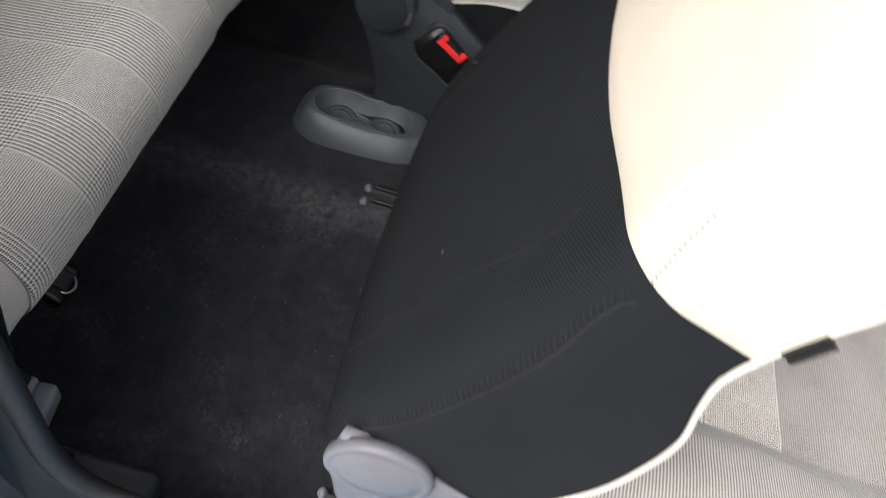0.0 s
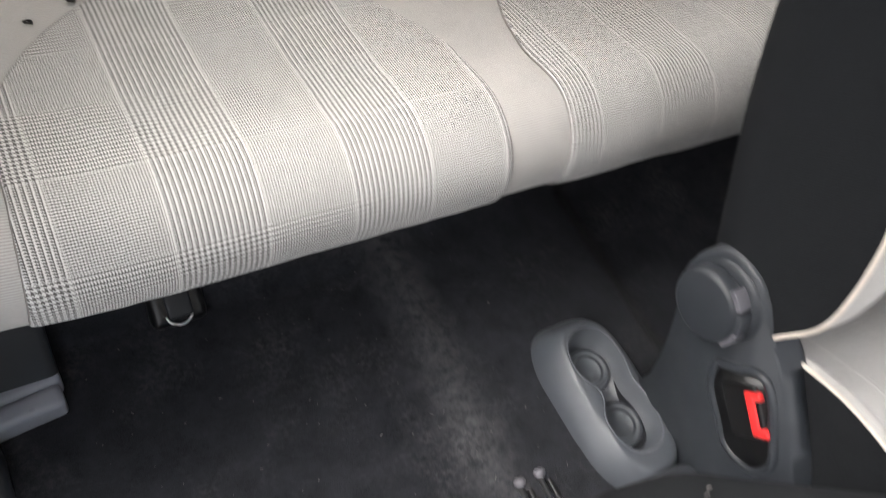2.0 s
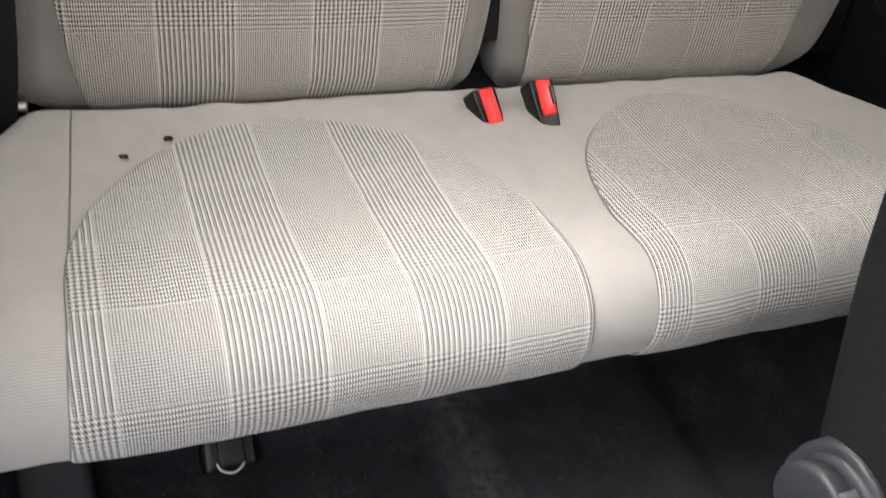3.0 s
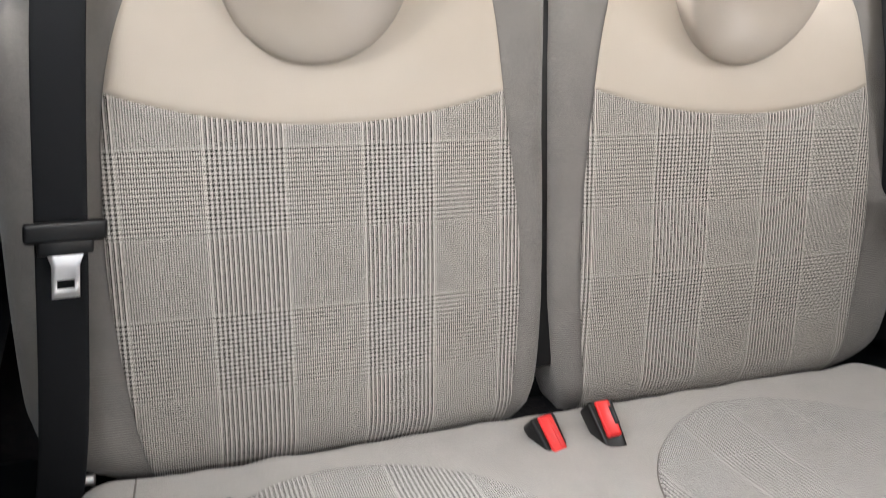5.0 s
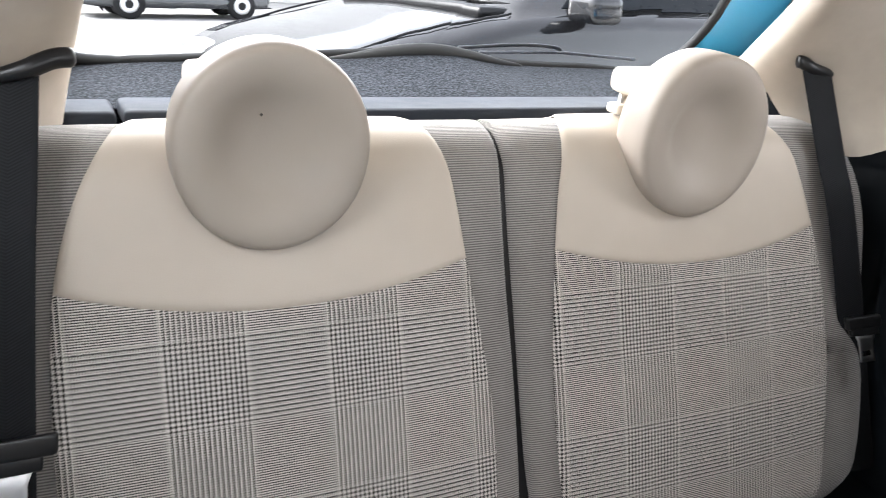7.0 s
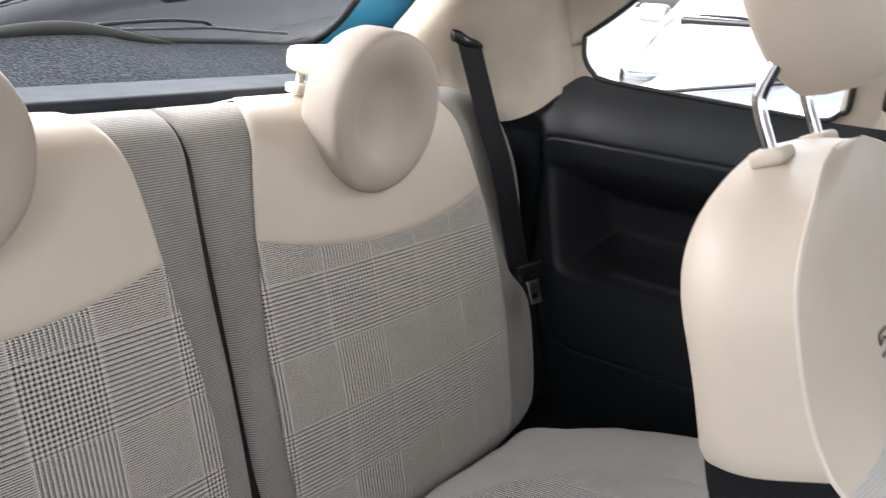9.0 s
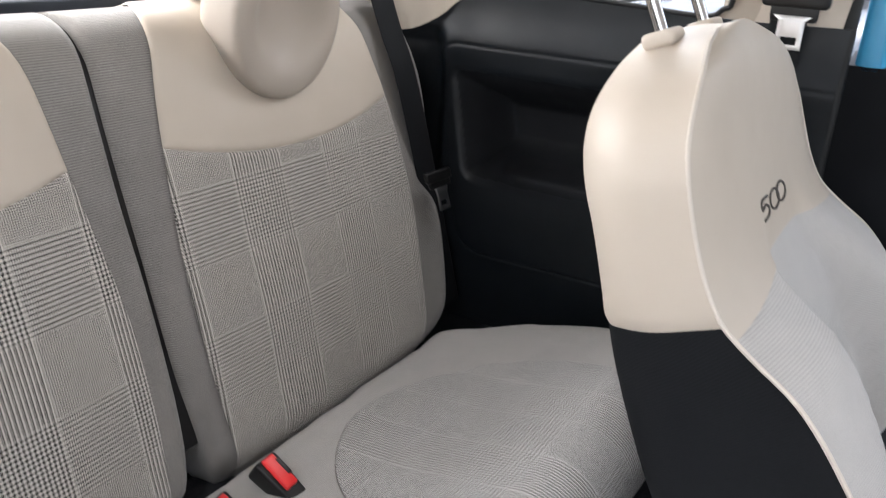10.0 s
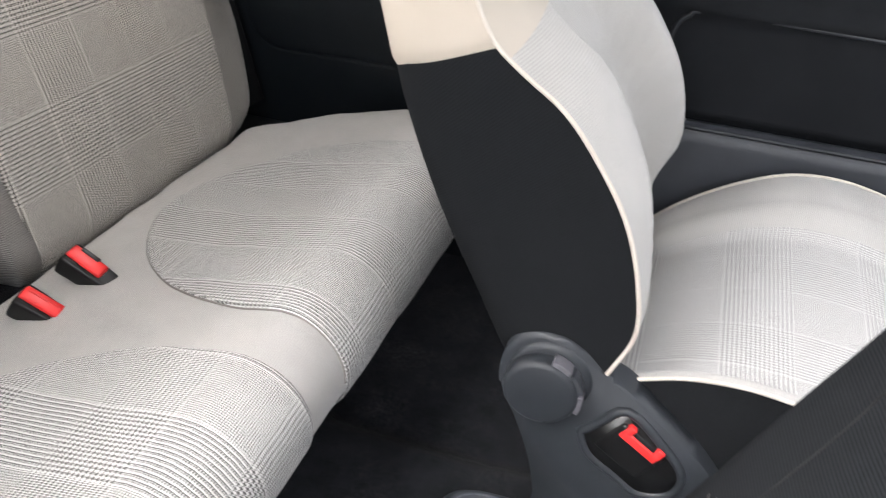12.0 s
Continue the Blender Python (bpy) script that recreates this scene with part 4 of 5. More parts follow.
soft_box(bm, (0.05, 0.011, 0.008), (0, 0.011, 0.0155), 0.002)
for x in (-0.0205, 0.0205):
    soft_box(bm, (0.0095, 0.013, 0.008), (x, 0.019, 0.0155), 0.002)
bm.transform(fm)
part("release_button", bm, RED, fb, "bright red release button")

# inner sill trim beyond the far cushion
far_sill = thing("sill_trim", "grey plastic sill trim beside the far seat", "sill trim", kind="structure")
bm = bmesh.new()
soft_box(bm, (0.05, 1.0, 0.10), (0.665, -0.62, 0.20), 0.015, segments=3)
part("plate", bm, SILL, far_sill)

# outer recliner knob of the folded seat
bm = bmesh.new()
km = axes_matrix((-0.632, -0.379, 0.44), Vector((0, -1, 0)), Vector((0, 0, 1)), Vector((-1, 0, 0)))
lathe(bm, [(0.05, -0.004), (0.0515, 0.004), (0.05, 0.008), (0.046, 0.0095), (0.044, 0.0085), (0.041, 0.009), (0.038, 0.0115), (0.026, 0.014), (0.001, 0.015)], km, 44)
part("knob", bm, SILVER_GREY, near_seat, "pale grey recliner knob")
bm = bmesh.new()
prism(bm, [(-0.33, 0.42), (-0.34, 0.48), (-0.40, 0.47), (-0.5, 0.40), (-0.62, 0.37), (-0.66, 0.32), (-0.62, 0.24), (-0.36, 0.26)], -0.632, -0.618, 0.005)
part("recliner_cover", bm, SILVER_GREY, near_seat, "pale grey plastic seat side cover")
# sewn-in tag on the piping
bm = bmesh.new()
soft_box(bm, (0.004, 0.03, 0.007), (0, 0, 0), 0.001)
soft_box(bm, (0.002, 0.03, 0.005), (-0.003, 0, -0.004), 0.0006)
bm.transform(NEAR_M @ Matrix.Translation(shell_at(0.0, 0.425, 0.003) + Vector((0, 0, -0.002))))
part("fabric_tag", bm, DEEP, near_seat, "small black sewn-in fabric tag")
# lint specks on the folded back
SPECK = plastic("lint", (0.09, 0.088, 0.085), 0.9)
for p, v, l in ((0.735, 0.085, 0.0045), (0.75, 0.075, 0.004), (0.51, -0.03, 0.002), (0.355, 0.145, 0.0045), (0.33, -0.01, 0.002)):
    bm = bmesh.new()
    q = NEAR_M @ shell_at(p, v, 0.0006)
    tube(bm, [q, q + Vector((0.2, 0.1, 0.9)).normalized() * l * 0.5, q + Vector((0.5, -0.1, 0.85)).normalized() * l], 0.0005, 5)
    part("lint_speck", bm, SPECK, near_seat, "pale lint speck")
# stitched dotted line on the cream back
bm = bmesh.new()
for k in range(13):
    bmesh.ops.create_icosphere(bm, subdivisions=1, radius=0.0009, matrix=Matrix.Translation(NEAR_M @ shell_at(0.121 + 0.0017 * k, 0.39 + 0.0045 * k, 0.003)))
part("stitching", bm, THREAD, near_seat, "row of dark stitch holes")


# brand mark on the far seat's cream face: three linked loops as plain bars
bm = bmesh.new()
for k, x0 in enumerate((-0.045, -0.015, 0.012)):
    ring = []
    for j in range(20):
        an = 2 * math.pi * j / 20
        if k == 0:
            continue
        ring.append((x0 - 0.004 + 0.016 * math.cos(an), 0.404 + 0.0098 * math.sin(an)))
    if k:
        tube(bm, [FAR_M @ front_at((x * 1.3 - 0.009) / 0.268, v + 0.006, 0.0012) for x, v in ring], 0.0016, 6, closed=True)
    else:
        path = [(-0.040, 0.4135), (-0.060, 0.4135), (-0.062, 0.405), (-0.05, 0.4075), (-0.042, 0.402), (-0.048, 0.3955), (-0.063, 0.3945)]
        tube(bm, [FAR_M @ front_at((p.x * 1.3 - 0.009) / 0.268, p.y + 0.006, 0.0012) for p in spline([(x, v, 0) for x, v in path], 4)], 0.0016, 6)
part("embroidery", bm, THREAD, far_seat, "dark embroidered emblem")


# ---- floor, tunnel, console ----
def floor_height(x, y):
    z = 0.10
    # tunnel in the middle
    t = max(0.0, min(1.0, (x + 0.15) / 0.035))
    t2 = max(0.0, min(1.0, (0.21 - x) / 0.05))
    hump = t * t * (3 - 2 * t) * t2 * t2 * (3 - 2 * t2)
    z += 0.032 * hump
    # heel board under the bench
    k = max(0.0, min(1.0, (y - 0.10) / 0.07))
    z += 0.20 * k * k * (3 - 2 * k)
    # low seat rail platforms
    k = max(0.0, min(1.0, (-0.12 - y) / 0.25))
    z += 0.01 * k
    return z + 0.004 * noise.noise(Vector((x * 7, y * 7, 0.3))) + 0.0015 * noise.noise(Vector((x * 40, y * 40, 1.3)))


bm = bmesh.new()
add_grid(bm, lambda x, y: Vector((x, y, floor_height(x, y))), span(-0.665, 0.72, 136), span(-1.35, 0.50, 150))
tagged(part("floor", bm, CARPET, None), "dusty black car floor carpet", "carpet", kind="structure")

# lint and grit on the carpet
rng = random.Random(5)
bm = bmesh.new()
for k in range(150):
    x, y = rng.uniform(-0.52, -0.02), rng.uniform(-0.42, 0.10)
    z = floor_height(x, y) + 0.0008
    r = rng.uniform(0.0004, 0.0011)
    d = Vector((rng.uniform(-1, 1), rng.uniform(-1, 1), rng.uniform(0, 0.3))) * rng.uniform(0.0008, 0.004)
    p = Vector((x, y, z))
    tube(bm, [p, p + d], r * 0.5, 4)
tagged(part("carpet_lint", bm, SPECK_DARK, None), "scattered pale lint and grit on the carpet", "lint", kind="stuff")

# cup holder console on the tunnel
console = thing("cup_holder", "dark grey plastic twin cup holder on the tunnel", "cup holder", at=(0.045, -0.19, 0.13))


def console_outline(t, grow):
    """A long rounded shape in plan; t from 0 to 1."""
    k = 2 * math.pi * t
    c, s = math.cos(k), math.sin(k)
    e = 0.62
    return Vector((0.045 + (0.052 + grow) * math.copysign(abs(c) ** e, c), -0.207 + (0.111 + grow) * math.copysign(abs(s) ** e, s), 0))


def cup_outline(t):
    """The waisted opening of the two cups, in plan."""
    k = 2 * math.pi * t
    y = 0.083 * math.sin(k)
    pinch = math.exp(-((y / 0.02) ** 2))
    half = 0.0345 - (0.016 if math.cos(k) < 0 else 0.006) * pinch
    edge = math.sqrt(max(0.0, 1 - (abs(math.sin(k))) ** 5))
    return Vector((0.052 + half * math.copysign(edge, math.cos(k)), -0.2 + y, 0))


ts = span(0, 1, 72)[:-1]
bm = bmesh.new()
rings = [(0.013, 0.104, 0.0), (0.0115, 0.118, 0.0), (0.009, 0.131, 0.0005), (0.0055, 0.143, 0.0015), (0.001, 0.153, 0.003), (-0.004, 0.161, 0.005), (-0.008, 0.1665, 0.007), (-0.0105, 0.1695, 0.008)]
levels = [[console_outline(t, g) + Vector((dx, 0, z)) for t in ts] for g, z, dx in rings]
levels.append([cup_outline(t) + (cup_outline(t) - Vector((0.052, -0.2, 0))).normalized() * 0.004 + Vector((0, 0, 0.171)) for t in ts])
levels.append([cup_outline(t) + Vector((0, 0, 0.1685)) for t in ts])
levels.append([Vector((0.052, -0.2, 0)) + (cup_outline(t) - Vector((0.052, -0.2, 0))) * 0.93 + Vector((0, 0, 0.134)) for t in ts])
verts = [[bm.verts.new(p) for p in level] for level in levels]
for a_, b_ in zip(verts, verts[1:]):
    for j in range(len(ts)):
        bm.faces.new((a_[j], a_[(j + 1) % len(ts)], b_[(j + 1) % len(ts)], b_[j]))
bm.faces.new(verts[-1])
part("body", bm, CONSOLE, console)
for y in (-0.161, -0.238):
    bm = bmesh.new()
    lathe(bm, [(0.03, 0.1335), (0.0295, 0.139), (0.0245, 0.1395), (0.0235, 0.137), (0.019, 0.137), (0.0183, 0.139), (0.0165, 0.139), (0.0155, 0.1368), (0.001, 0.1368)], Matrix.Translation((0.052, y, 0)), 36)
    part("cup_base", bm, CONSOLE, console, "ringed cup base")
# bead round the cup opening, in a paler plastic than the body
bm = bmesh.new()
tube(bm, [cup_outline(t) + (cup_outline(t) - Vector((0.052, -0.2, 0))).normalized() * 0.002 + Vector((0, 0, 0.1705)) for t in ts], 0.0012, 6, closed=True)
part("rim", bm, SILL, console, "paler cup rim")
# tunnel cover running ahead from the cup holder
bm = bmesh.new()
soft_box(bm, (0.12, 0.62, 0.10), (0.035, -0.62, 0.13), 0.03, segments=4)
part("tunnel_cover", bm, GREY, console, "grey plastic tunnel cover")


def seat_rail(x, y, z, length, label):
    root = thing("seat_rail", label, "seat rail", "seat rails", (x, y, z))
    bm = bmesh.new()
    soft_box(bm, (0.048, length, 0.012), (x, y - length / 2, z + 0.004), 0.003)
    part("channel", bm, DEEP, root)
    for dx in (-0.014, 0.014):
        bm = bmesh.new()
        tube(bm, [(x + dx - 0.003, y - 0.002, z + 0.014), (x + dx - 0.003, y - length, z + 0.014)], 0.0038, 10)
        part("runner", bm, STEEL_DARK, root, "greased bright steel runner")
        bm = bmesh.new()
        soft_box(bm, (0.006, length - 0.01, 0.018), (x + dx + 0.005, y - length / 2 - 0.006, z + 0.012), 0.002)
        part("flange", bm, DEEP, root, "black rail flange")
        bm = bmesh.new()
        bmesh.ops.create_uvsphere(bm, u_segments=16, v_segments=10, radius=0.0078, matrix=Matrix.Translation((x + dx - 0.001, y, z + 0.016)) @ Matrix.Diagonal((1, 0.8, 0.75, 1)))
        part("end_cap", bm, SILVER_GREY, root, "pale grey rail end cap")
    return root


seat_rail(-0.093, -0.249, 0.125, 0.55, "steel seat rail end on the carpet")
seat_rail(-0.585, -0.33, 0.135, 0.5, "steel seat rail beside the sill")
seat_rail(0.16, -0.30, 0.125, 0.55, "steel seat rail beside the tunnel")
seat_rail(0.57, -0.30, 0.115, 0.55, "steel seat rail beside the door sill")

# bracket in the carpet under the bench
br = thing("floor_bracket", "black plastic fixing bracket in the carpet under the bench", "bracket", at=(-0.37, 0.1, 0.11))
bm = bmesh.new()
soft_box(bm, (0.066, 0.06, 0.04), (-0.387, 0.118, 0.118), 0.014, Matrix.Rotation(math.radians(30), 4, "X"), 4)
part("base", bm, DEEP, br)
bm = bmesh.new()
soft_box(bm, (0.03, 0.036, 0.012), (-0.386, 0.106, 0.132), 0.004, Matrix.Rotation(math.radians(30), 4, "X"), 3)
part("tab", bm, TRIM_SOFT, br, "dark grey plastic tab")
bm = bmesh.new()
tube(bm, spline([(-0.403, 0.094, 0.126), (-0.399, 0.087, 0.122), (-0.387, 0.083, 0.119), (-0.376, 0.087, 0.122), (-0.372, 0.094, 0.126)], 5), 0.0017, 8)
part("wire", bm, STEEL, br, "thin steel wire loop")

# ---- sides of the cabin ----
def quarter_x(y, z):
    """How far out the rear side trim lies."""
    base = knots(z, [(0.0, 0.70), (0.36, 0.69), (0.46, 0.672), (0.56, 0.648), (0.7, 0.645), (0.95, 0.648)])
    swell = -0.012 * math.exp(-(((z - 0.84) / 0.04) ** 2))
    return base + swell


TRIM_TOP = [(-0.1, 0.925), (0.06, 0.923), (0.38, 0.934), (0.43, 0.941), (0.452, 0.943), (0.48, 0.926), (0.51, 0.901), (0.532, 0.878), (0.55, 0.869), (0.66, 0.865)]


def quarter_trim(s):
    label = "dark grey plastic rear side trim with a storage recess"
    root = thing("wall_side", label, "side trim", kind="structure")
    def inside(y, z, back, front, low, high, r):
        """How far a point lies inside a rounded field, in metres; negative outside."""
        dy, dz = abs(y - 0.5 * (back + front)) - 0.5 * (back - front) + r, abs(z - 0.5 * (low + high)) - 0.5 * (high - low) + r
        return r - math.hypot(max(dy, 0.0), max(dz, 0.0)) - min(max(dy, dz), 0.0)

    def ease(t):
        t = min(max(t, 0.0), 1.0)
        return t * t * (3 - 2 * t)

    def pocket(y, z):
        back = 0.455 + 0.19 * (z - 0.605)
        return inside(y, z, back + 0.012, -0.06, 0.603 + 0.004 * (0.4 - y), 0.812, 0.03)

    def fn(y, z):
        x = quarter_x(y, z)
        # armrest pocket, deepest behind, with a ledge along its foot
        k = pocket(y, z)
        x += 0.1 * ease(k / (0.08 + 0.02 * ease((z - 0.72) / 0.06)))
        lk = ease((0.405 - y) / 0.05) * ease((0.655 - z) / 0.022) * ease(k / 0.05)
        x -= 0.055 * lk
        # groove that frames the armrest panel
        g1 = inside(y, z, 0.5 + 0.15 * (z - 0.65), -0.2, 0.466 + 0.02 * (0.4 - y), 0.842, 0.05)
        x += 0.002 * math.exp(-((g1 / 0.0022) ** 2))
        x += 0.026 * ease((y - 0.5) / 0.035) * ease((z - 0.6) / 0.06) * ease((0.875 - z) / 0.04)
        hk = min(max((z - 0.74) / 0.07, 0.0), 1.0)
        x += hk * knots(y, [(0.5, 0.0), (0.54, -0.004), (0.57, -0.02), (0.6, -0.06), (0.635, -0.125), (0.67, -0.165), (0.8, -0.17)])
        return Vector((s * x, y, z))
    bm = bmesh.new()
    ys, zs = span(-0.10 if s > 0 else -0.045, 0.60, 230) + span(0.605, 1.02, 20), span(0.06, 0.40, 20) + span(0.403, 0.885, 200)
    def clip(y, z):
        top = knots(y, TRIM_TOP)
        zz = 0.06 + (z - 0.06) * (top - 0.06) / (0.885 - 0.06)
        return fn(y, zz)
    add_grid(bm, clip, ys, zs)
    # pocket faces take a duller black plastic, standing in for their deep shade
    recess_shade = bm.copy()
    for mesh, keep in ((bm, False), (recess_shade, True)):
        gone = [f for f in mesh.faces if (pocket(f.calc_center_median().y, f.calc_center_median().z) > 0.014) != keep]
        bmesh.ops.delete(mesh, geom=gone, context="FACES")
    part("side_panel", bm, TRIM, root, "dark moulded plastic panel")
    part("pocket_shade", recess_shade, POCKET_SHADE, root, "pocket of the panel, its shade put in as dull black")
    bm = bmesh.new()
    add_grid(bm, lambda y, k: fn(y, knots(y, TRIM_TOP)) + Vector((s * (0.05 * k if k > 0 else 0.045 * k * ease((y - 0.56) / 0.03)), 0, -0.002 * abs(k))), ys, (-1.0, 0.0, 1.0))
    part("top_ledge", bm, TRIM_SOFT, root)
    # outer blue body skin
    bm = bmesh.new()
    add_grid(bm, lambda y, z: Vector((s * (0.78 - 0.25 * max(0, z - 0.75) ** 2), y, z)), span(-0.08 if s > 0 else -0.03, 1.0, 8), span(-0.1, 0.9, 12))
    part("body_skin", bm, BLUE, root, "sky blue painted body side")
    return root


for s in (-1, 1):
    quarter_trim(s)


def pillar_plan(s, z):
    """Plan line of the ivory rear pillar trim, from the side window round to the tailgate."""
    lean = 0.10 * (z - 0.9)
    rake = max(-0.24, min(0.06, -1.25 * (z - 0.985)))
    tip = 0.2 * (z - 0.985)
    return [(s * (0.6545 - lean), 0.468 + 0.25 * (z - 0.95)), (s * (0.6465 - lean), 0.492 + 0.2 * (z - 0.95) + 0.1 * rake), (s * (0.60 - lean), 0.535 + 0.3 * rake), (s * (0.53 - lean), 0.58 + 0.6 * rake), (s * (0.475 - tip), 0.62 + 0.9 * rake), (s * (0.462 - tip), 0.66 + rake), (s * (0.485 - tip), 0.70 + rake), (s * 0.62, 0.84 + 0.8 * rake), (s * (0.78 + 0.1 * (z - 0.9)), 0.95 + 0.5 * rake)]


for s in (-1, 1):
    root = thing("pillar_trim", "ivory plastic rear pillar trim", "pillar trim", kind="structure")
    bm = bmesh.new()
    def pillar_at(k, t):
        z = lerp(knots(k, [(0, 0.92), (6, 0.909), (9, 0.882), (12, 0.861), (14, 0.86)] + ([(16, 0.868), (19, 0.90), (22, 0.945), (30, 0.95), (49, 0.95)] if s > 0 else [(49, 0.862)])), 1.34, t)
        pts = spline([(x, y, z) for x, y in pillar_plan(s, z)], 6)
        return pts[min(k, len(pts) - 1)]
    add_grid(bm, pillar_at, list(range(49)), span(0, 1, 18))
    part("cover", bm, IVORY_DARK, root)

for s in (-1, 1):
    root = thing("wall_ledge", "dark plastic ledge behind the side trim", "side trim", kind="structure")
    bm = bmesh.new()
    soft_box(bm, (0.12, 0.25, 0.02), (s * 0.615, 0.735, 0.842), 0.004)
    part("ledge", bm, TRIM, root)
    bm = bmesh.new()
    soft_box(bm, (0.012, 0.42, 0.16), (s * 0.722, 0.79, 0.90), 0.003)
    part("closing_panel", bm, TRIM, root)

# far side window with its frame, over the rear side trim
def side_window(s):
    root = thing("window_1" if s > 0 else "window_2", "rear quarter window with black seal, bright outside", "window", kind="structure")
    outline = [(0.452, 1.005), (0.451, 0.975), (0.435, 0.951), (0.40, 0.939), (0.20, 0.929), (0.095, 0.924), (0.067, 0.935), (0.055, 0.965), (0.07, 1.16), (0.10, 1.2), (0.22, 1.19), (0.30, 1.14), (0.375, 1.06)]
    ring = spline([(s * 0.668, y, z) for y, z in outline + outline[:1]], 5)[:-1]
    for p in ring:
        p.x = s * (0.65 - 0.10 * (p.z - 0.92))
    bm = bmesh.new()
    tube(bm, ring, 0.004, 8, closed=True)
    part("seal", bm, RUBBER, root, "black rubber seal")
    bm = bmesh.new()
    bm.faces.new([bm.verts.new(p + Vector((s * 0.02, 0, 0))) for p in ring])
    pane = part("pane", bm, GLASS, root, smooth=False)
    pane.visible_shadow = False
    # ivory surround between window, roof and pillars
    n = len(ring)
    bm = bmesh.new()
    outer = []
    for p in ring:
        d = Vector((0, p.y - 0.25, (p.z - 1.05)))
        k = min(0.9 / max(abs(d.y) / 0.26, 1e-3), 1.0)
        outer.append(Vector((p.x + s * 0.006, 0.51 if p.y > 0.18 and p.z > 0.935 else max(-0.04, min(0.46, 0.25 + (p.y - 0.25) * 1.35)), max(0.925, min(1.34, 1.05 + (p.z - 1.05) * 1.5)) if p.z > 1.0 else p.z - 0.004)))
    a_ = [bm.verts.new(p + Vector((s * 0.004, 0, 0))) for p in ring]
    b_ = [bm.verts.new(p) for p in outer]
    for j in range(n):
        bm.faces.new((a_[j], a_[(j + 1) % n], b_[(j + 1) % n], b_[j]))
    part("surround", bm, IVORY_DARK, root, "ivory plastic surround")
    return root


side_window(1)
side_window(-1)

# middle pillar beyond the far front seat, with its belt
root = thing("pillar_trim", "ivory plastic middle pillar trim beside the front seat", "pillar trim", kind="structure")
bm = bmesh.new()
add_grid(bm, lambda k, z: Vector((lerp(0.668, 0.655, math.sin(math.pi * k)) - 0.10 * (z - 0.9), lerp(0.075, -0.085, k) - 0.12 * (z - 0.9), z)), span(0, 1, 12), span(0.87, 1.34, 12))
part("cover", bm, IVORY, root)
fbelt = thing("seat_belt", "black front seat belt with steel tongue on the middle pillar", "seat belt", "front seat belts")
bm = bmesh.new()
ribbon(bm, spline([(0.625, -0.035, 1.20), (0.632, -0.03, 1.05), (0.64, -0.02, 0.85), (0.645, -0.01, 0.45)], 6), Vector((0, 1, 0)), 0.0475)
part("webbing", bm, WEB, fbelt)
bm = bmesh.new()
soft_box(bm, (0.02, 0.085, 0.035), (0.625, -0.03, 0.965), 0.008, segments=3)
soft_box(bm, (0.014, 0.06, 0.03), (0.626, -0.03, 0.945), 0.006)
grip = part("tongue_grip", bm, DEEP, fbelt)
bm = bmesh.new()
blade(bm, 0.0165, (-0.055, -0.049, -0.039, -0.018, -0.012))
bm.transform(axes_matrix((0.617, -0.03, 0.95), Vector((0, 1, 0)), Vector((0, 0, 1)), Vector((1, 0, 0))))
part("tongue_blade", bm, STEEL, grip, "bright steel tongue blade")

# far door
door = thing("door_1", "closed far door with dark grey trim panel and armrest", "car door", kind="structure")
def door_fn(y, z):
    x = 0.70 - 0.02 * max(0, 0.72 - z) / 0.3 if z > 0.47 else 0.70
    zk = math.exp(-(((z - 0.64) / 0.012) ** 2))
    x -= 0.012 * zk * min(1.0, max(0.0, (-0.2 - y) / 0.08))
    return Vector((x, y, z))
bm = bmesh.new()
add_grid(bm, door_fn, span(-1.25, -0.10, 60), span(0.06, 0.875, 90))
part("trim_panel", bm, DOOR_TRIM, door, "dark grey moulded door trim")
bm = bmesh.new()
add_grid(bm, lambda y, z: Vector((0.662 - 0.006 * math.sin(math.pi * min(1, (z - 0.06) / 0.4)), y, z)), span(-1.25, -0.13, 30), span(0.06, 0.461, 16))
add_grid(bm, lambda y, k: Vector((lerp(0.662, 0.70, k), y, 0.461 + 0.004 * math.sin(math.pi * k))), span(-1.25, -0.13, 30), span(0, 1, 5))
part("map_pocket", bm, GREY, door, "dark grey map pocket band")
bm = bmesh.new()
tube(bm, [(0.662, y, 0.462) for y in span(-1.25, -0.13, 20)], 0.0035, 8)
part("pocket_lip", bm, TRIM_SOFT, door)
# bead in paler plastic than the panel, painting in its edge highlight
bm = bmesh.new()
tube(bm, spline([(0.694, -0.232, 0.52), (0.693, -0.238, 0.60), (0.692, -0.255, 0.625), (0.691, -0.29, 0.634), (0.69, -0.5, 0.63), (0.69, -1.2, 0.61)], 8), 0.004, 8)
part("moulded_line", bm, TRIM_SOFT, door)
bm = bmesh.new()
add_grid(bm, lambda y, k: Vector((lerp(0.70, 0.78, k), y, 0.875 + 0.012 * math.sin(math.pi * k * 0.5))), span(-1.25, -0.10, 10), span(0, 1, 6))
part("sill_ledge", bm, TRIM_SOFT, door)
bm = bmesh.new()
soft_box(bm, (0.05, 0.04, 0.44), (0.725, -0.128, 1.08), 0.01)
part("frame_edge", bm, BLUE, door, "sky blue painted door frame")
bm = bmesh.new()
soft_box(bm, (0.02, 0.022, 1.0), (0.69, -0.092, 0.82), 0.008)
part("seal", bm, RUBBER, door, "black rubber door seal")
bm = bmesh.new()
add_grid(bm, lambda y, z: Vector((0.79 - 0.2 * max(0, z - 0.75) ** 2, y, z)), span(-1.3, -0.1, 8), span(-0.1, 0.87, 10))
part("door_skin", bm, BLUE, door, "sky blue painted door skin")
bm = bmesh.new()
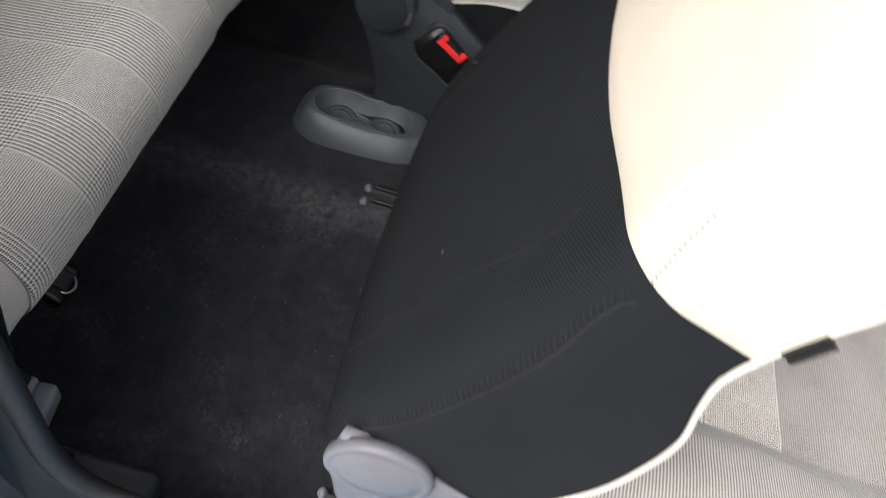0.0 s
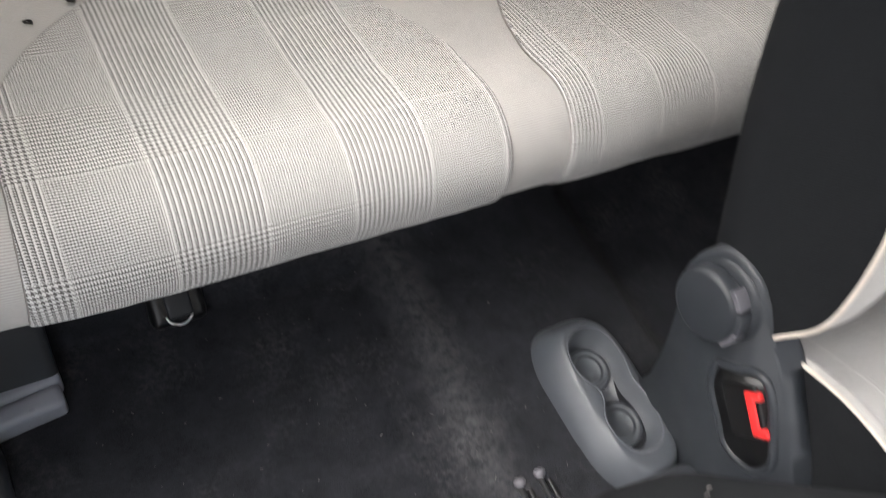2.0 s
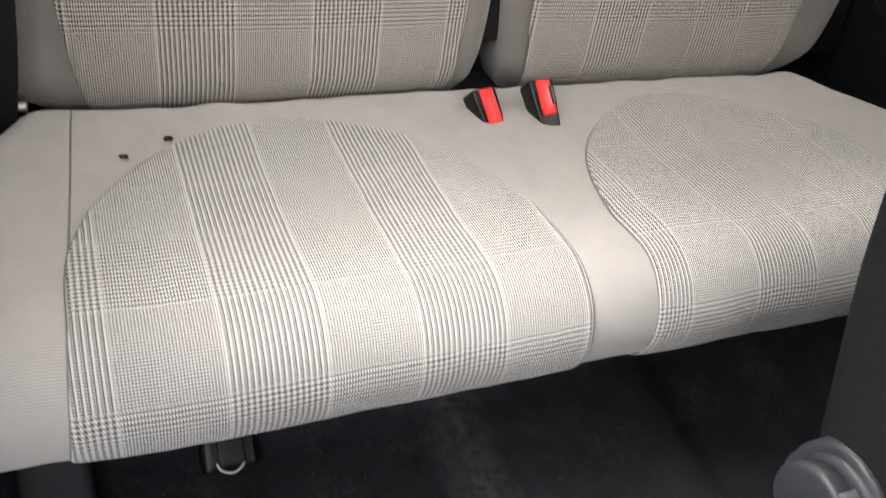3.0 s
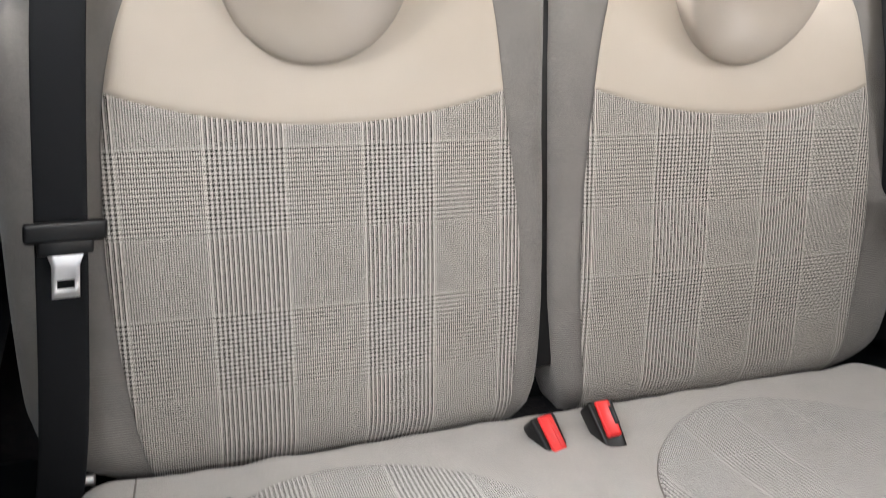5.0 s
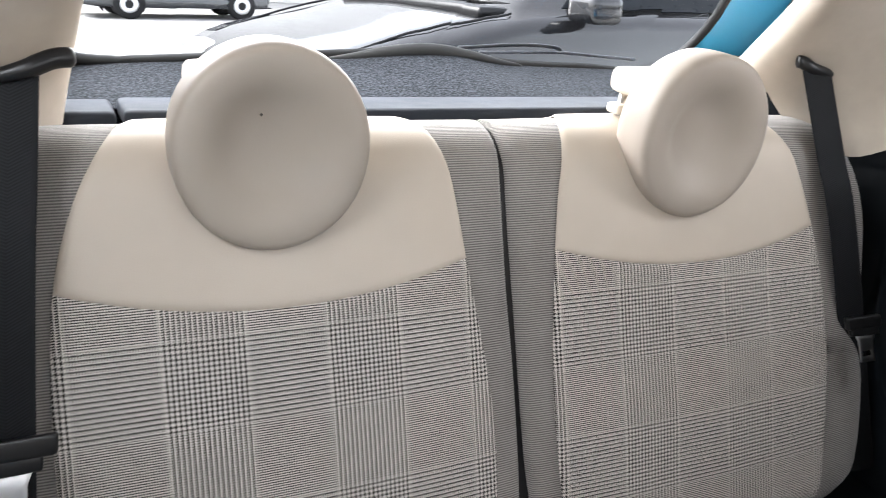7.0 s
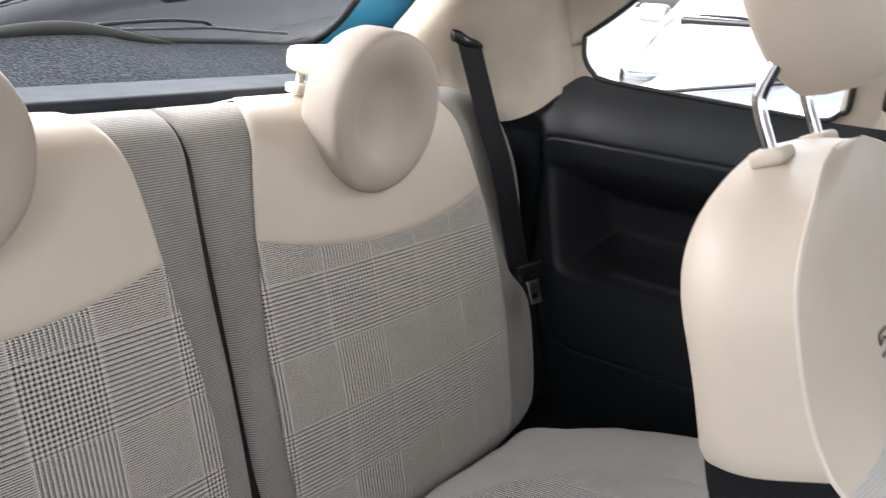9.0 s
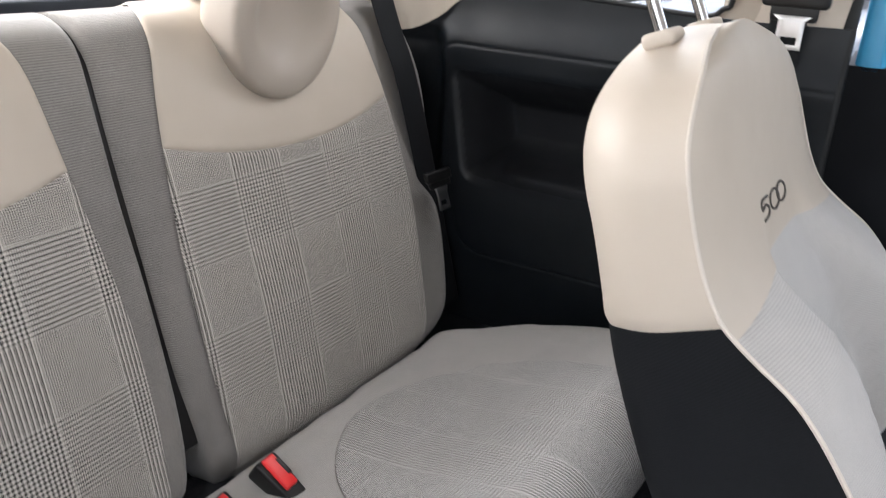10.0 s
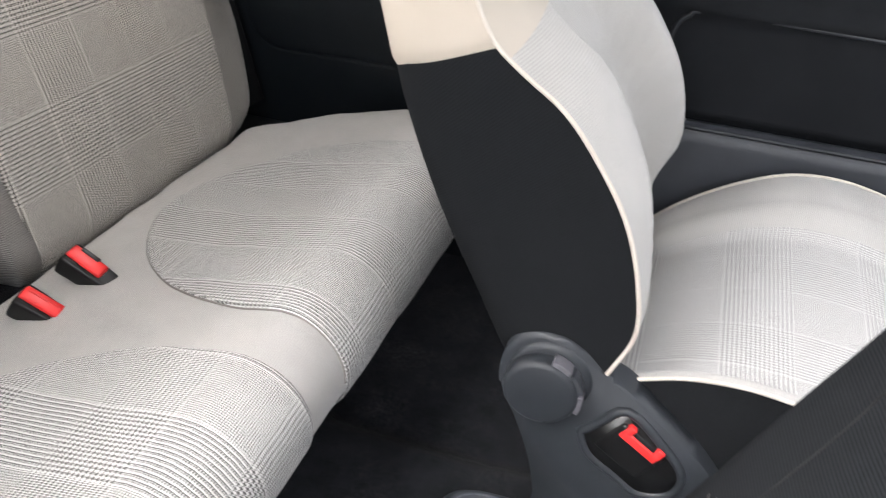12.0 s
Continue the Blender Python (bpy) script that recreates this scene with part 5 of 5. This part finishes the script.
bm.faces.new([bm.verts.new(p) for p in ((0.755, -0.15, 0.87), (0.755, -1.2, 0.87), (0.66, -0.95, 1.26), (0.66, -0.17, 1.28))])
pane = part("pane", bm, GLASS, door, smooth=False)
pane.visible_shadow = False

# ---- door opening on the near side ----
jamb_line = spline([(-0.66, -0.02, 1.30), (-0.66, -0.045, 0.95), (-0.66, -0.068, 0.60), (-0.66, -0.072, 0.42), (-0.66, -0.075, 0.32), (-0.66, -0.098, 0.255), (-0.66, -0.15, 0.228), (-0.66, -0.3, 0.222), (-0.66, -0.8, 0.22), (-0.66, -1.3, 0.22)], 8)
jamb = thing("door_opening", "door opening with dark rubber seal and blue painted sill", "door opening", kind="structure")
def off(p, i, d):
    """Away from the opening, in its plane."""
    t = (jamb_line[min(i + 1, len(jamb_line) - 1)] - jamb_line[max(i - 1, 0)]).normalized()
    return p + Vector((0, -t.z * d, t.y * d))
bm = bmesh.new()
tube(bm, [off(p, i, 0.011) + Vector((-0.006, 0, 0)) for i, p in enumerate(jamb_line)], 0.013, 10)
part("seal", bm, RUBBER, jamb, "black rubber door seal")
bm = bmesh.new()
idx = list(range(len(jamb_line)))
add_grid(bm, lambda i, k: off(jamb_line[int(i)], int(i), [0.0, 0.022, 0.044, 0.06][int(k)]) + Vector(([0.0, -0.004, -0.02, -0.05][int(k)], 0, 0)), idx, (0, 1, 2, 3))
part("jamb_trim", bm, TRIM, jamb, "dark grey jamb trim")
bm = bmesh.new()
add_grid(bm, lambda i, k: off(jamb_line[int(i)], int(i), [0.058, 0.066, 0.094, 0.106][int(k)]) + Vector(([-0.048, -0.06, -0.07, -0.10][int(k)], 0, 0)), idx, (0, 1, 2, 3))
part("body_flange", bm, BLUE, jamb, "sky blue painted body flange")
bm = bmesh.new()
soft_box(bm, (0.09, 1.4, 0.20), (-0.70, -0.78, 0.10), 0.02)
part("sill_beam", bm, BLUE, jamb)
plate = thing("sill_trim", "blue-grey plastic sill trim end beside the carpet", "sill trim", kind="structure")
bm = bmesh.new()
soft_box(bm, (0.135, 0.025, 0.05), (-0.594, 0.062, 0.107), 0.009, Matrix.Rotation(math.radians(6), 4, "Z"), 4)
soft_box(bm, (0.135, 0.027, 0.05), (-0.596, 0.037, 0.106), 0.009, Matrix.Rotation(math.radians(6), 4, "Z"), 4)
part("plate", bm, PLATE, plate)
bm = bmesh.new()
soft_box(bm, (0.06, 0.36, 0.30), (-0.625, 0.24, 0.20), 0.02)
part("lower_panel", bm, TRIM, plate)
bm = bmesh.new()
soft_box(bm, (0.13, 0.15, 0.024), (-0.592, 0.112, 0.168), 0.01, Matrix.Rotation(math.radians(48), 4, "X"), 3)
part("heel_panel", bm, TRIM_SOFT, plate, "dark smooth heel panel")
bm = bmesh.new()
soft_box(bm, (0.06, 0.16, 0.05), (-0.628, -0.06, 0.115), 0.02, None, 3)
part("carpet_edge", bm, COVER_GREY, plate, "scuffed dark grey sill step")
# lower run of the front belt, down to its anchor on the sill
lb = thing("seat_belt", "black front belt strap running down to its sill anchor", "seat belt", "front seat belts")
bm = bmesh.new()
ribbon(bm, spline([(-0.625, -0.02, 1.0), (-0.62, -0.022, 0.62), (-0.618, -0.008, 0.45), (-0.618, 0.01, 0.32), (-0.618, 0.015, 0.22), (-0.618, 0.016, 0.165)], 8), Vector((0, 1, 0.1)), 0.046)
part("webbing", bm, WEB, lb)
bm = bmesh.new()
soft_box(bm, (0.022, 0.045, 0.06), (-0.622, 0.01, 0.178), 0.009, segments=3)
tube(bm, [(-0.624, 0.01, 0.19), (-0.604, 0.01, 0.19)], 0.014, 14)
tube(bm, [(-0.615, -0.008, 0.165), (-0.615, -0.03, 0.14)], 0.007, 10)
part("anchor", bm, DEEP, lb)

# ---- rear shelf and tailgate ----
shelf = thing("rear_shelf", "dark grey plastic parcel shelf behind the rear seat", "parcel shelf")
bm = bmesh.new()
soft_box(bm, (0.83, 0.13, 0.022), (0.0, 0.77, 0.906), 0.008, segments=3)
part("front_bar", bm, SHELF, shelf, "blue-grey plastic front bar")
for x in (-0.465, 0.465):
    bm = bmesh.new()
    soft_box(bm, (0.085, 0.12, 0.03), (x, 0.775, 0.90), 0.008, segments=3)
    part("end_block", bm, SHELF, shelf)
bm = bmesh.new()
def felt(x, k):
    crest = knots(x, [(-0.6, 0.93), (-0.44, 0.939), (-0.29, 0.946), (-0.05, 0.957), (0.03, 0.967), (0.09, 0.971), (0.15, 0.969), (0.22, 0.955), (0.28, 0.948), (0.4, 0.945), (0.64, 0.942)])
    return Vector((x, lerp(0.83, 1.04, k), lerp(0.903, crest, k ** 0.8)))
add_grid(bm, felt, span(-0.60, 0.64, 64), span(0, 1, 10))
add_grid(bm, lambda x, k: felt(x, k) - Vector((0, 0, 0.02)), span(-0.60, 0.64, 64), span(0, 1, 10))
part("felt_cover", bm, SPECKLE, shelf, "grey speckled felt cover")
tail = thing("tailgate", "tailgate with rear window, black gasket and blue painted frame", "tailgate", kind="structure")
gl = [(-0.40, 1.05, 0.942), (-0.465, 1.035, 0.95), (-0.53, 1.0, 0.99), (-0.62, 0.945, 1.08), (-0.58, 0.84, 1.26), (0.58, 0.84, 1.26), (0.66, 0.94, 1.08), (0.60, 1.03, 0.95), (0.42, 1.05, 0.945), (0.27, 1.05, 0.949), (0.19, 1.05, 0.962), (0.1, 1.05, 0.972), (0.0, 1.05, 0.962), (-0.25, 1.05, 0.95)]
ring = spline(gl + gl[:1], 6)[:-1]
bm = bmesh.new()
tube(bm, ring, 0.009, 8, closed=True)
part("gasket", bm, RUBBER, tail, "black window gasket")
bm = bmesh.new()
tube(bm, spline([(-0.09, 1.037, 0.950), (-0.03, 1.034, 0.956), (0.03, 1.03, 0.964), (0.1, 1.028, 0.968), (0.17, 1.03, 0.961), (0.23, 1.034, 0.952), (0.29, 1.037, 0.946)], 5), [0.003 + 0.0125 * math.sin(math.pi * k / 30) for k in range(31)], 12)
part("wiper_motor_cover", bm, RUBBER, tail, "black moulded wiper motor cover")
bm = bmesh.new()
bm.faces.new([bm.verts.new(p) for p in ring])
bmesh.ops.triangulate(bm, faces=bm.faces)
pane = part("pane", bm, GLASS, tail, smooth=False)
pane.visible_shadow = False
bm = bmesh.new()
c0 = Vector((0.02, 1.0, 1.12))
outer = [p + (p - c0) * 0.2 + Vector((0, -0.02, 0)) for p in ring]
a_ = [bm.verts.new(p + Vector((0, 0.004, 0))) for p in ring]
b_ = [bm.verts.new(p) for p in outer]
for j in range(len(ring)):
    bm.faces.new((a_[j], a_[(j + 1) % len(ring)], b_[(j + 1) % len(ring)], b_[j]))
part("frame", bm, BLUE, tail, "sky blue painted window frame")
bm = bmesh.new()
add_grid(bm, lambda x, z: Vector((x, 1.09 + 0.1 * (0.97 - z), z)), span(-0.68, 0.68, 8), span(0.0, 0.925, 8))
part("lower_panel", bm, BLUE, tail)
bm = bmesh.new()
soft_box(bm, (1.44, 0.02, 0.95), (0, 1.02, 0.44), 0.004)
part("inner_panel", bm, TRIM, tail, "dark luggage space panel")
bm = bmesh.new()
tube(bm, [p + Vector((0, -0.012, 0)) for p in outer], 0.013, 8, closed=True)
part("door_seal", bm, RUBBER, tail, "black tailgate seal")
# wiper lying on the outside of the rear glass
wiper = thing("rear_wiper", "black and grey rear wiper lying across the glass outside", "wiper")
bm = bmesh.new()
tube(bm, spline([(0.18, 1.078, 0.972), (0.30, 1.08, 0.979), (0.38, 1.08, 0.977), (0.40, 1.078, 0.971)], 6), 0.0035, 8)
part("arm", bm, GREY, wiper)
bm = bmesh.new()
tube(bm, [(0.22, 1.072, 0.966), (0.40, 1.074, 0.968), (0.57, 1.07, 0.958)], 0.0028, 8)
part("blade", bm, SILL, wiper)

# ---- roof and front of the cabin ----
roof = thing("roof", "pale cloth headliner under a blue roof", "roof", kind="structure")
# unseen roof, carried forward past its true front edge to cut windscreen light
bm = bmesh.new()
add_grid(bm, lambda x, y: Vector((x, y, 1.345 - 0.10 * (x / 0.62) ** 4 - 0.05 * max(0, y - 0.3) ** 2)), span(-0.60, 0.60, 20), span(-0.98, 0.92, 24))
part("headliner", bm, LINER, roof)
bm = bmesh.new()
add_grid(bm, lambda x, y: Vector((x, y, 1.385 - 0.10 * (x / 0.66) ** 4 - 0.05 * max(0, y - 0.3) ** 2)), span(-0.64, 0.64, 20), span(-1.01, 0.96, 24))
part("roof_skin", bm, BLUE, roof)
screen = thing("window_3", "windscreen above the dashboard", "window", kind="structure")
bm = bmesh.new()
add_grid(bm, lambda x, k: Vector((x, lerp(-1.0, -1.55, k) - 0.06 * (1 - (x / 0.62) ** 2) * k, lerp(1.29, 0.80, k) + 0.02 * (1 - (x / 0.62) ** 2))), span(-0.62, 0.62, 16), span(0, 1, 8))
pane = part("pane", bm, GLASS, screen)
pane.visible_shadow = False
for sx in (-1, 1):
    bm = bmesh.new()
    tube(bm, spline([(sx * 0.60, -0.98, 1.27), (sx * 0.64, -1.3, 1.04), (sx * 0.67, -1.57, 0.80)], 8), 0.03, 10)
    part("pillar", bm, BLUE, screen, "sky blue painted windscreen pillar")
bulk = thing("wall_front", "sky blue body closing the front of the cabin", "car body", kind="structure")
bm = bmesh.new()
soft_box(bm, (1.5, 0.06, 0.95), (0, -1.56, 0.33), 0.03, segments=3)
part("bulkhead", bm, BLUE, bulk)
dash = thing("dashboard", "dark dashboard across the front of the cabin", "dashboard", kind="structure")
bm = bmesh.new()
soft_box(bm, (1.30, 0.35, 0.5), (0.0, -1.35, 0.55), 0.06, segments=3)
part("body", bm, TRIM, dash)

# ---- outside ----
ground_g = Graph("pale_concrete")
gf = ground_g.noise(3.0, 6.0)
ground_g.bump(ground_g.noise(90.0), 0.3, 0.003)
CONCRETE = ground_g.done(ground_g.mix(ramp(ground_g, gf, 0.3, 0.7), (0.24, 0.235, 0.23), (0.34, 0.335, 0.325)), 0.9)
bm = bmesh.new()
add_grid(bm, lambda x, y: Vector((x, y, -0.22)), [-3000, -60, -20, -6, -2, 2, 6, 20, 60, 3000], [-3000, -60, -20, -6, -2, 2, 6, 20, 60, 3000])
tagged(part("ground", bm, CONCRETE, None), "pale concrete car park ground", "ground", kind="structure")

DARKCAR = paint("dark_car_paint", (0.03, 0.032, 0.036), 0.2, 1.0)
BLACKCAR = paint("black_car_paint", (0.012, 0.0125, 0.014), 0.08, 0.6)
WHITECAR = paint("white_car_paint", (0.5, 0.5, 0.505), 0.25, 1.0)
GREYCAR = paint("blue_grey_car_paint", (0.16, 0.18, 0.215), 0.2, 1.0)
CARGLASS = plastic("dark_car_glass", (0.012, 0.014, 0.017), 0.3, 50.0, 0.0, 0.12)
AMBER = plastic("amber_lens", (0.6, 0.22, 0.02), 0.2, 900.0, 0.05)
TYRE = plastic("tyre", (0.012, 0.012, 0.013), 0.8)


def parked_car(m, paint_mat, label, bonnet=0.95):
    """A plain hatchback; local x along, its front at -x, on z = 0."""
    root = thing("parked_car", label, "car", "parked cars", m.translation)
    side = [(-2.0, 0.45), (-1.97, 0.66), (-1.85, 0.80), (-1.4, 0.92), (-0.95, 1.0), (0.0, 1.02), (1.2, 1.0), (1.75, 0.97), (1.85, 0.7), (1.82, 0.35), (1.6, 0.25), (-1.8, 0.25)]
    ring = spline([(x, 0, z) for x, z in side + side[:1]], 4)[:-1]
    bm = bmesh.new()
    widths = [(-0.86, 0.88), (-0.83, 0.97), (-0.6, 1.0), (0.0, 1.015), (0.6, 1.0), (0.83, 0.97), (0.86, 0.88)]
    rows = [[bm.verts.new(m @ Vector((p.x * (0.96 + 0.04 * k), y, 0.3 + (p.z - 0.3) * k))) for p in ring] for y, k in widths]
    for a1, b1 in zip(rows, rows[1:]):
        for j in range(len(ring)):
            bm.faces.new((a1[j], a1[(j + 1) % len(ring)], b1[(j + 1) % len(ring)], b1[j]))
    bm.faces.new(rows[0])
    bm.faces.new(rows[-1])
    part("body", bm, paint_mat, root)
    bm = bmesh.new()
    cab = [(-1.05, 0.97), (-0.35, 1.42), (0.3, 1.49), (1.1, 1.44), (1.72, 0.97)]
    cr = [p for p in spline([(x, 0, z) for x, z in cab], 6)]
    rows = [[bm.verts.new(m @ Vector((p.x, y * (1 - 0.28 * (p.z - 0.97) / 0.5), p.z))) for p in cr] for y in (-0.8, -0.5, 0, 0.5, 0.8)]
    for a1, b1 in zip(rows, rows[1:]):
        for j in range(len(cr) - 1):
            bm.faces.new((a1[j], a1[j + 1], b1[j + 1], b1[j]))
    bm.faces.new(rows[0])
    bm.faces.new(rows[-1])
    cabin = part("cabin", bm, paint_mat, root)
    def window_quad(pts):
        b = bmesh.new()
        vs = [b.verts.new(m @ Vector(p)) for p in pts]
        b.faces.new(vs)
        e = bmesh.ops.extrude_face_region(b, geom=b.faces[:])
        n = (vs[1].co - vs[0].co).cross(vs[2].co - vs[0].co).normalized()
        if n.z < 0:
            n = -n
        bmesh.ops.translate(b, vec=n * 0.012, verts=[v for v in e["geom"] if isinstance(v, bmesh.types.BMVert)])
        part("window", b, CARGLASS, cabin, "dark car window", smooth=False)
    window_quad([(-0.98, -0.70, 1.0), (-0.98, 0.70, 1.0), (-0.40, 0.58, 1.385), (-0.40, -0.58, 1.385)])
    for s in (-1, 1):
        window_quad([(-0.80, s * 0.81, 1.02), (0.25, s * 0.81, 1.02), (0.25, s * 0.60, 1.42), (-0.30, s * 0.60, 1.39)])
        window_quad([(0.32, s * 0.81, 1.02), (1.30, s * 0.80, 1.02), (1.0, s * 0.62, 1.40), (0.32, s * 0.60, 1.42)])
        bm = bmesh.new()
        soft_box(bm, (0.16, 0.18, 0.12), (-0.72, s * 0.93, 1.03), 0.04, segments=3)
        bm.transform(m)
        part("mirror", bm, paint_mat, root)
        bm = bmesh.new()
        soft_box(bm, (0.14, 0.34, 0.14), (-1.90, s * 0.58, 0.70), 0.05, Matrix.Rotation(s * 0.3, 4, "Z"), 3)
        bm.transform(m)
        part("headlight", bm, CHROME, root, "clear headlight")
        for x in (-1.25, 1.2):
            wm = m @ Matrix.Translation((x, s * 0.78, 0.31)) @ Matrix.Rotation(math.radians(90), 4, "X")
            bm = bmesh.new()
            lathe(bm, [(0.19, -0.09), (0.30, -0.095), (0.315, -0.07), (0.315, 0.07), (0.30, 0.095), (0.19, 0.09)], wm, 32)
            wheel = part("wheel", bm, TYRE, root, "black tyre")
            bm = bmesh.new()
            lathe(bm, [(0.19, -0.088), (0.185, -0.10), (0.05, -0.085), (0.045, 0.085), (0.185, 0.10), (0.19, 0.088)], wm, 24)
            part("rim", bm, STEEL, wheel)
    # bonnet shut lines, scuttle and wipers
    for s in (-1, 1):
        bm = bmesh.new()
        tube(bm, [m @ Vector(p) for p in spline([(-1.84, s * 0.66, 0.80), (-1.4, s * 0.70, 0.925), (-1.02, s * 0.72, 1.0)], 6)], 0.007, 6)
        part("bonnet_line", bm, DEEP, root, "dark bonnet shut line")
        bm = bmesh.new()
        tube(bm, [m @ Vector(p) for p in ((-1.0, s * 0.1, 1.02), (-0.97, s * 0.35, 1.035), (-0.95, s * 0.62, 1.03))], 0.011, 6)
        part("wiper", bm, DEEP, root, "black windscreen wiper")
        bm = bmesh.new()
        soft_box(bm, (0.05, 0.16, 0.05), (-1.9, s * 0.74, 0.6), 0.015)
        bm.transform(m)
        part("indicator", bm, AMBER, root, "amber indicator lamp")
    bm = bmesh.new()
    soft_box(bm, (0.16, 1.3, 0.05), (-1.05, 0, 0.995), 0.02)
    bm.transform(m)
    part("scuttle", bm, DEEP, root, "black plastic scuttle panel")
    bm = bmesh.new()
    soft_box(bm, (0.06, 1.1, 0.16), (-1.965, 0, 0.50), 0.02)
    bm.transform(m)
    part("grille", bm, DEEP, root)
    bm = bmesh.new()
    soft_box(bm, (0.03, 0.52, 0.11), (-1.995, 0, 0.36), 0.005)
    bm.transform(m)
    part("number_plate", bm, WHITECAR, root, "plain blank number plate")
    return root


G = -0.22
parked_car(Matrix.Translation((2.56, 4.1, G)) @ Matrix.Rotation(math.radians(7), 4, "Z") @ Matrix.Scale(1.14, 4), BLACKCAR, "glossy black parked hatchback standing behind the tailgate")
parked_car(Matrix.Translation((2.75, -0.65, G)) @ Matrix.Rotation(math.radians(-90), 4, "Z") @ Matrix.Scale(1.1, 4), GREYCAR, "blue-grey parked hatchback standing alongside the far door")
parked_car(Matrix.Translation((7.25, 1.8, G)) @ Matrix.Rotation(math.radians(8), 4, "Z") @ Matrix.Scale(1.2, 4), WHITECAR, "white parked hatchback beyond the far quarter window")
parked_car(Matrix.Translation((2.2, 19.0, G)) @ Matrix.Rotation(math.radians(5), 4, "Z"), DARKCAR, "dark parked hatchback far across the car park")

# white boundary wall behind the parked cars
WALLP = plastic("white_wall", (0.75, 0.74, 0.72), 0.9, 60.0, 0.3)
bm = bmesh.new()
soft_box(bm, (80, 0.3, 9.0), (0, 27, G + 4.5), 0.02)
tagged(part("wall_north", bm, WALLP, None), "white rendered boundary wall across the car park", "wall", kind="structure")
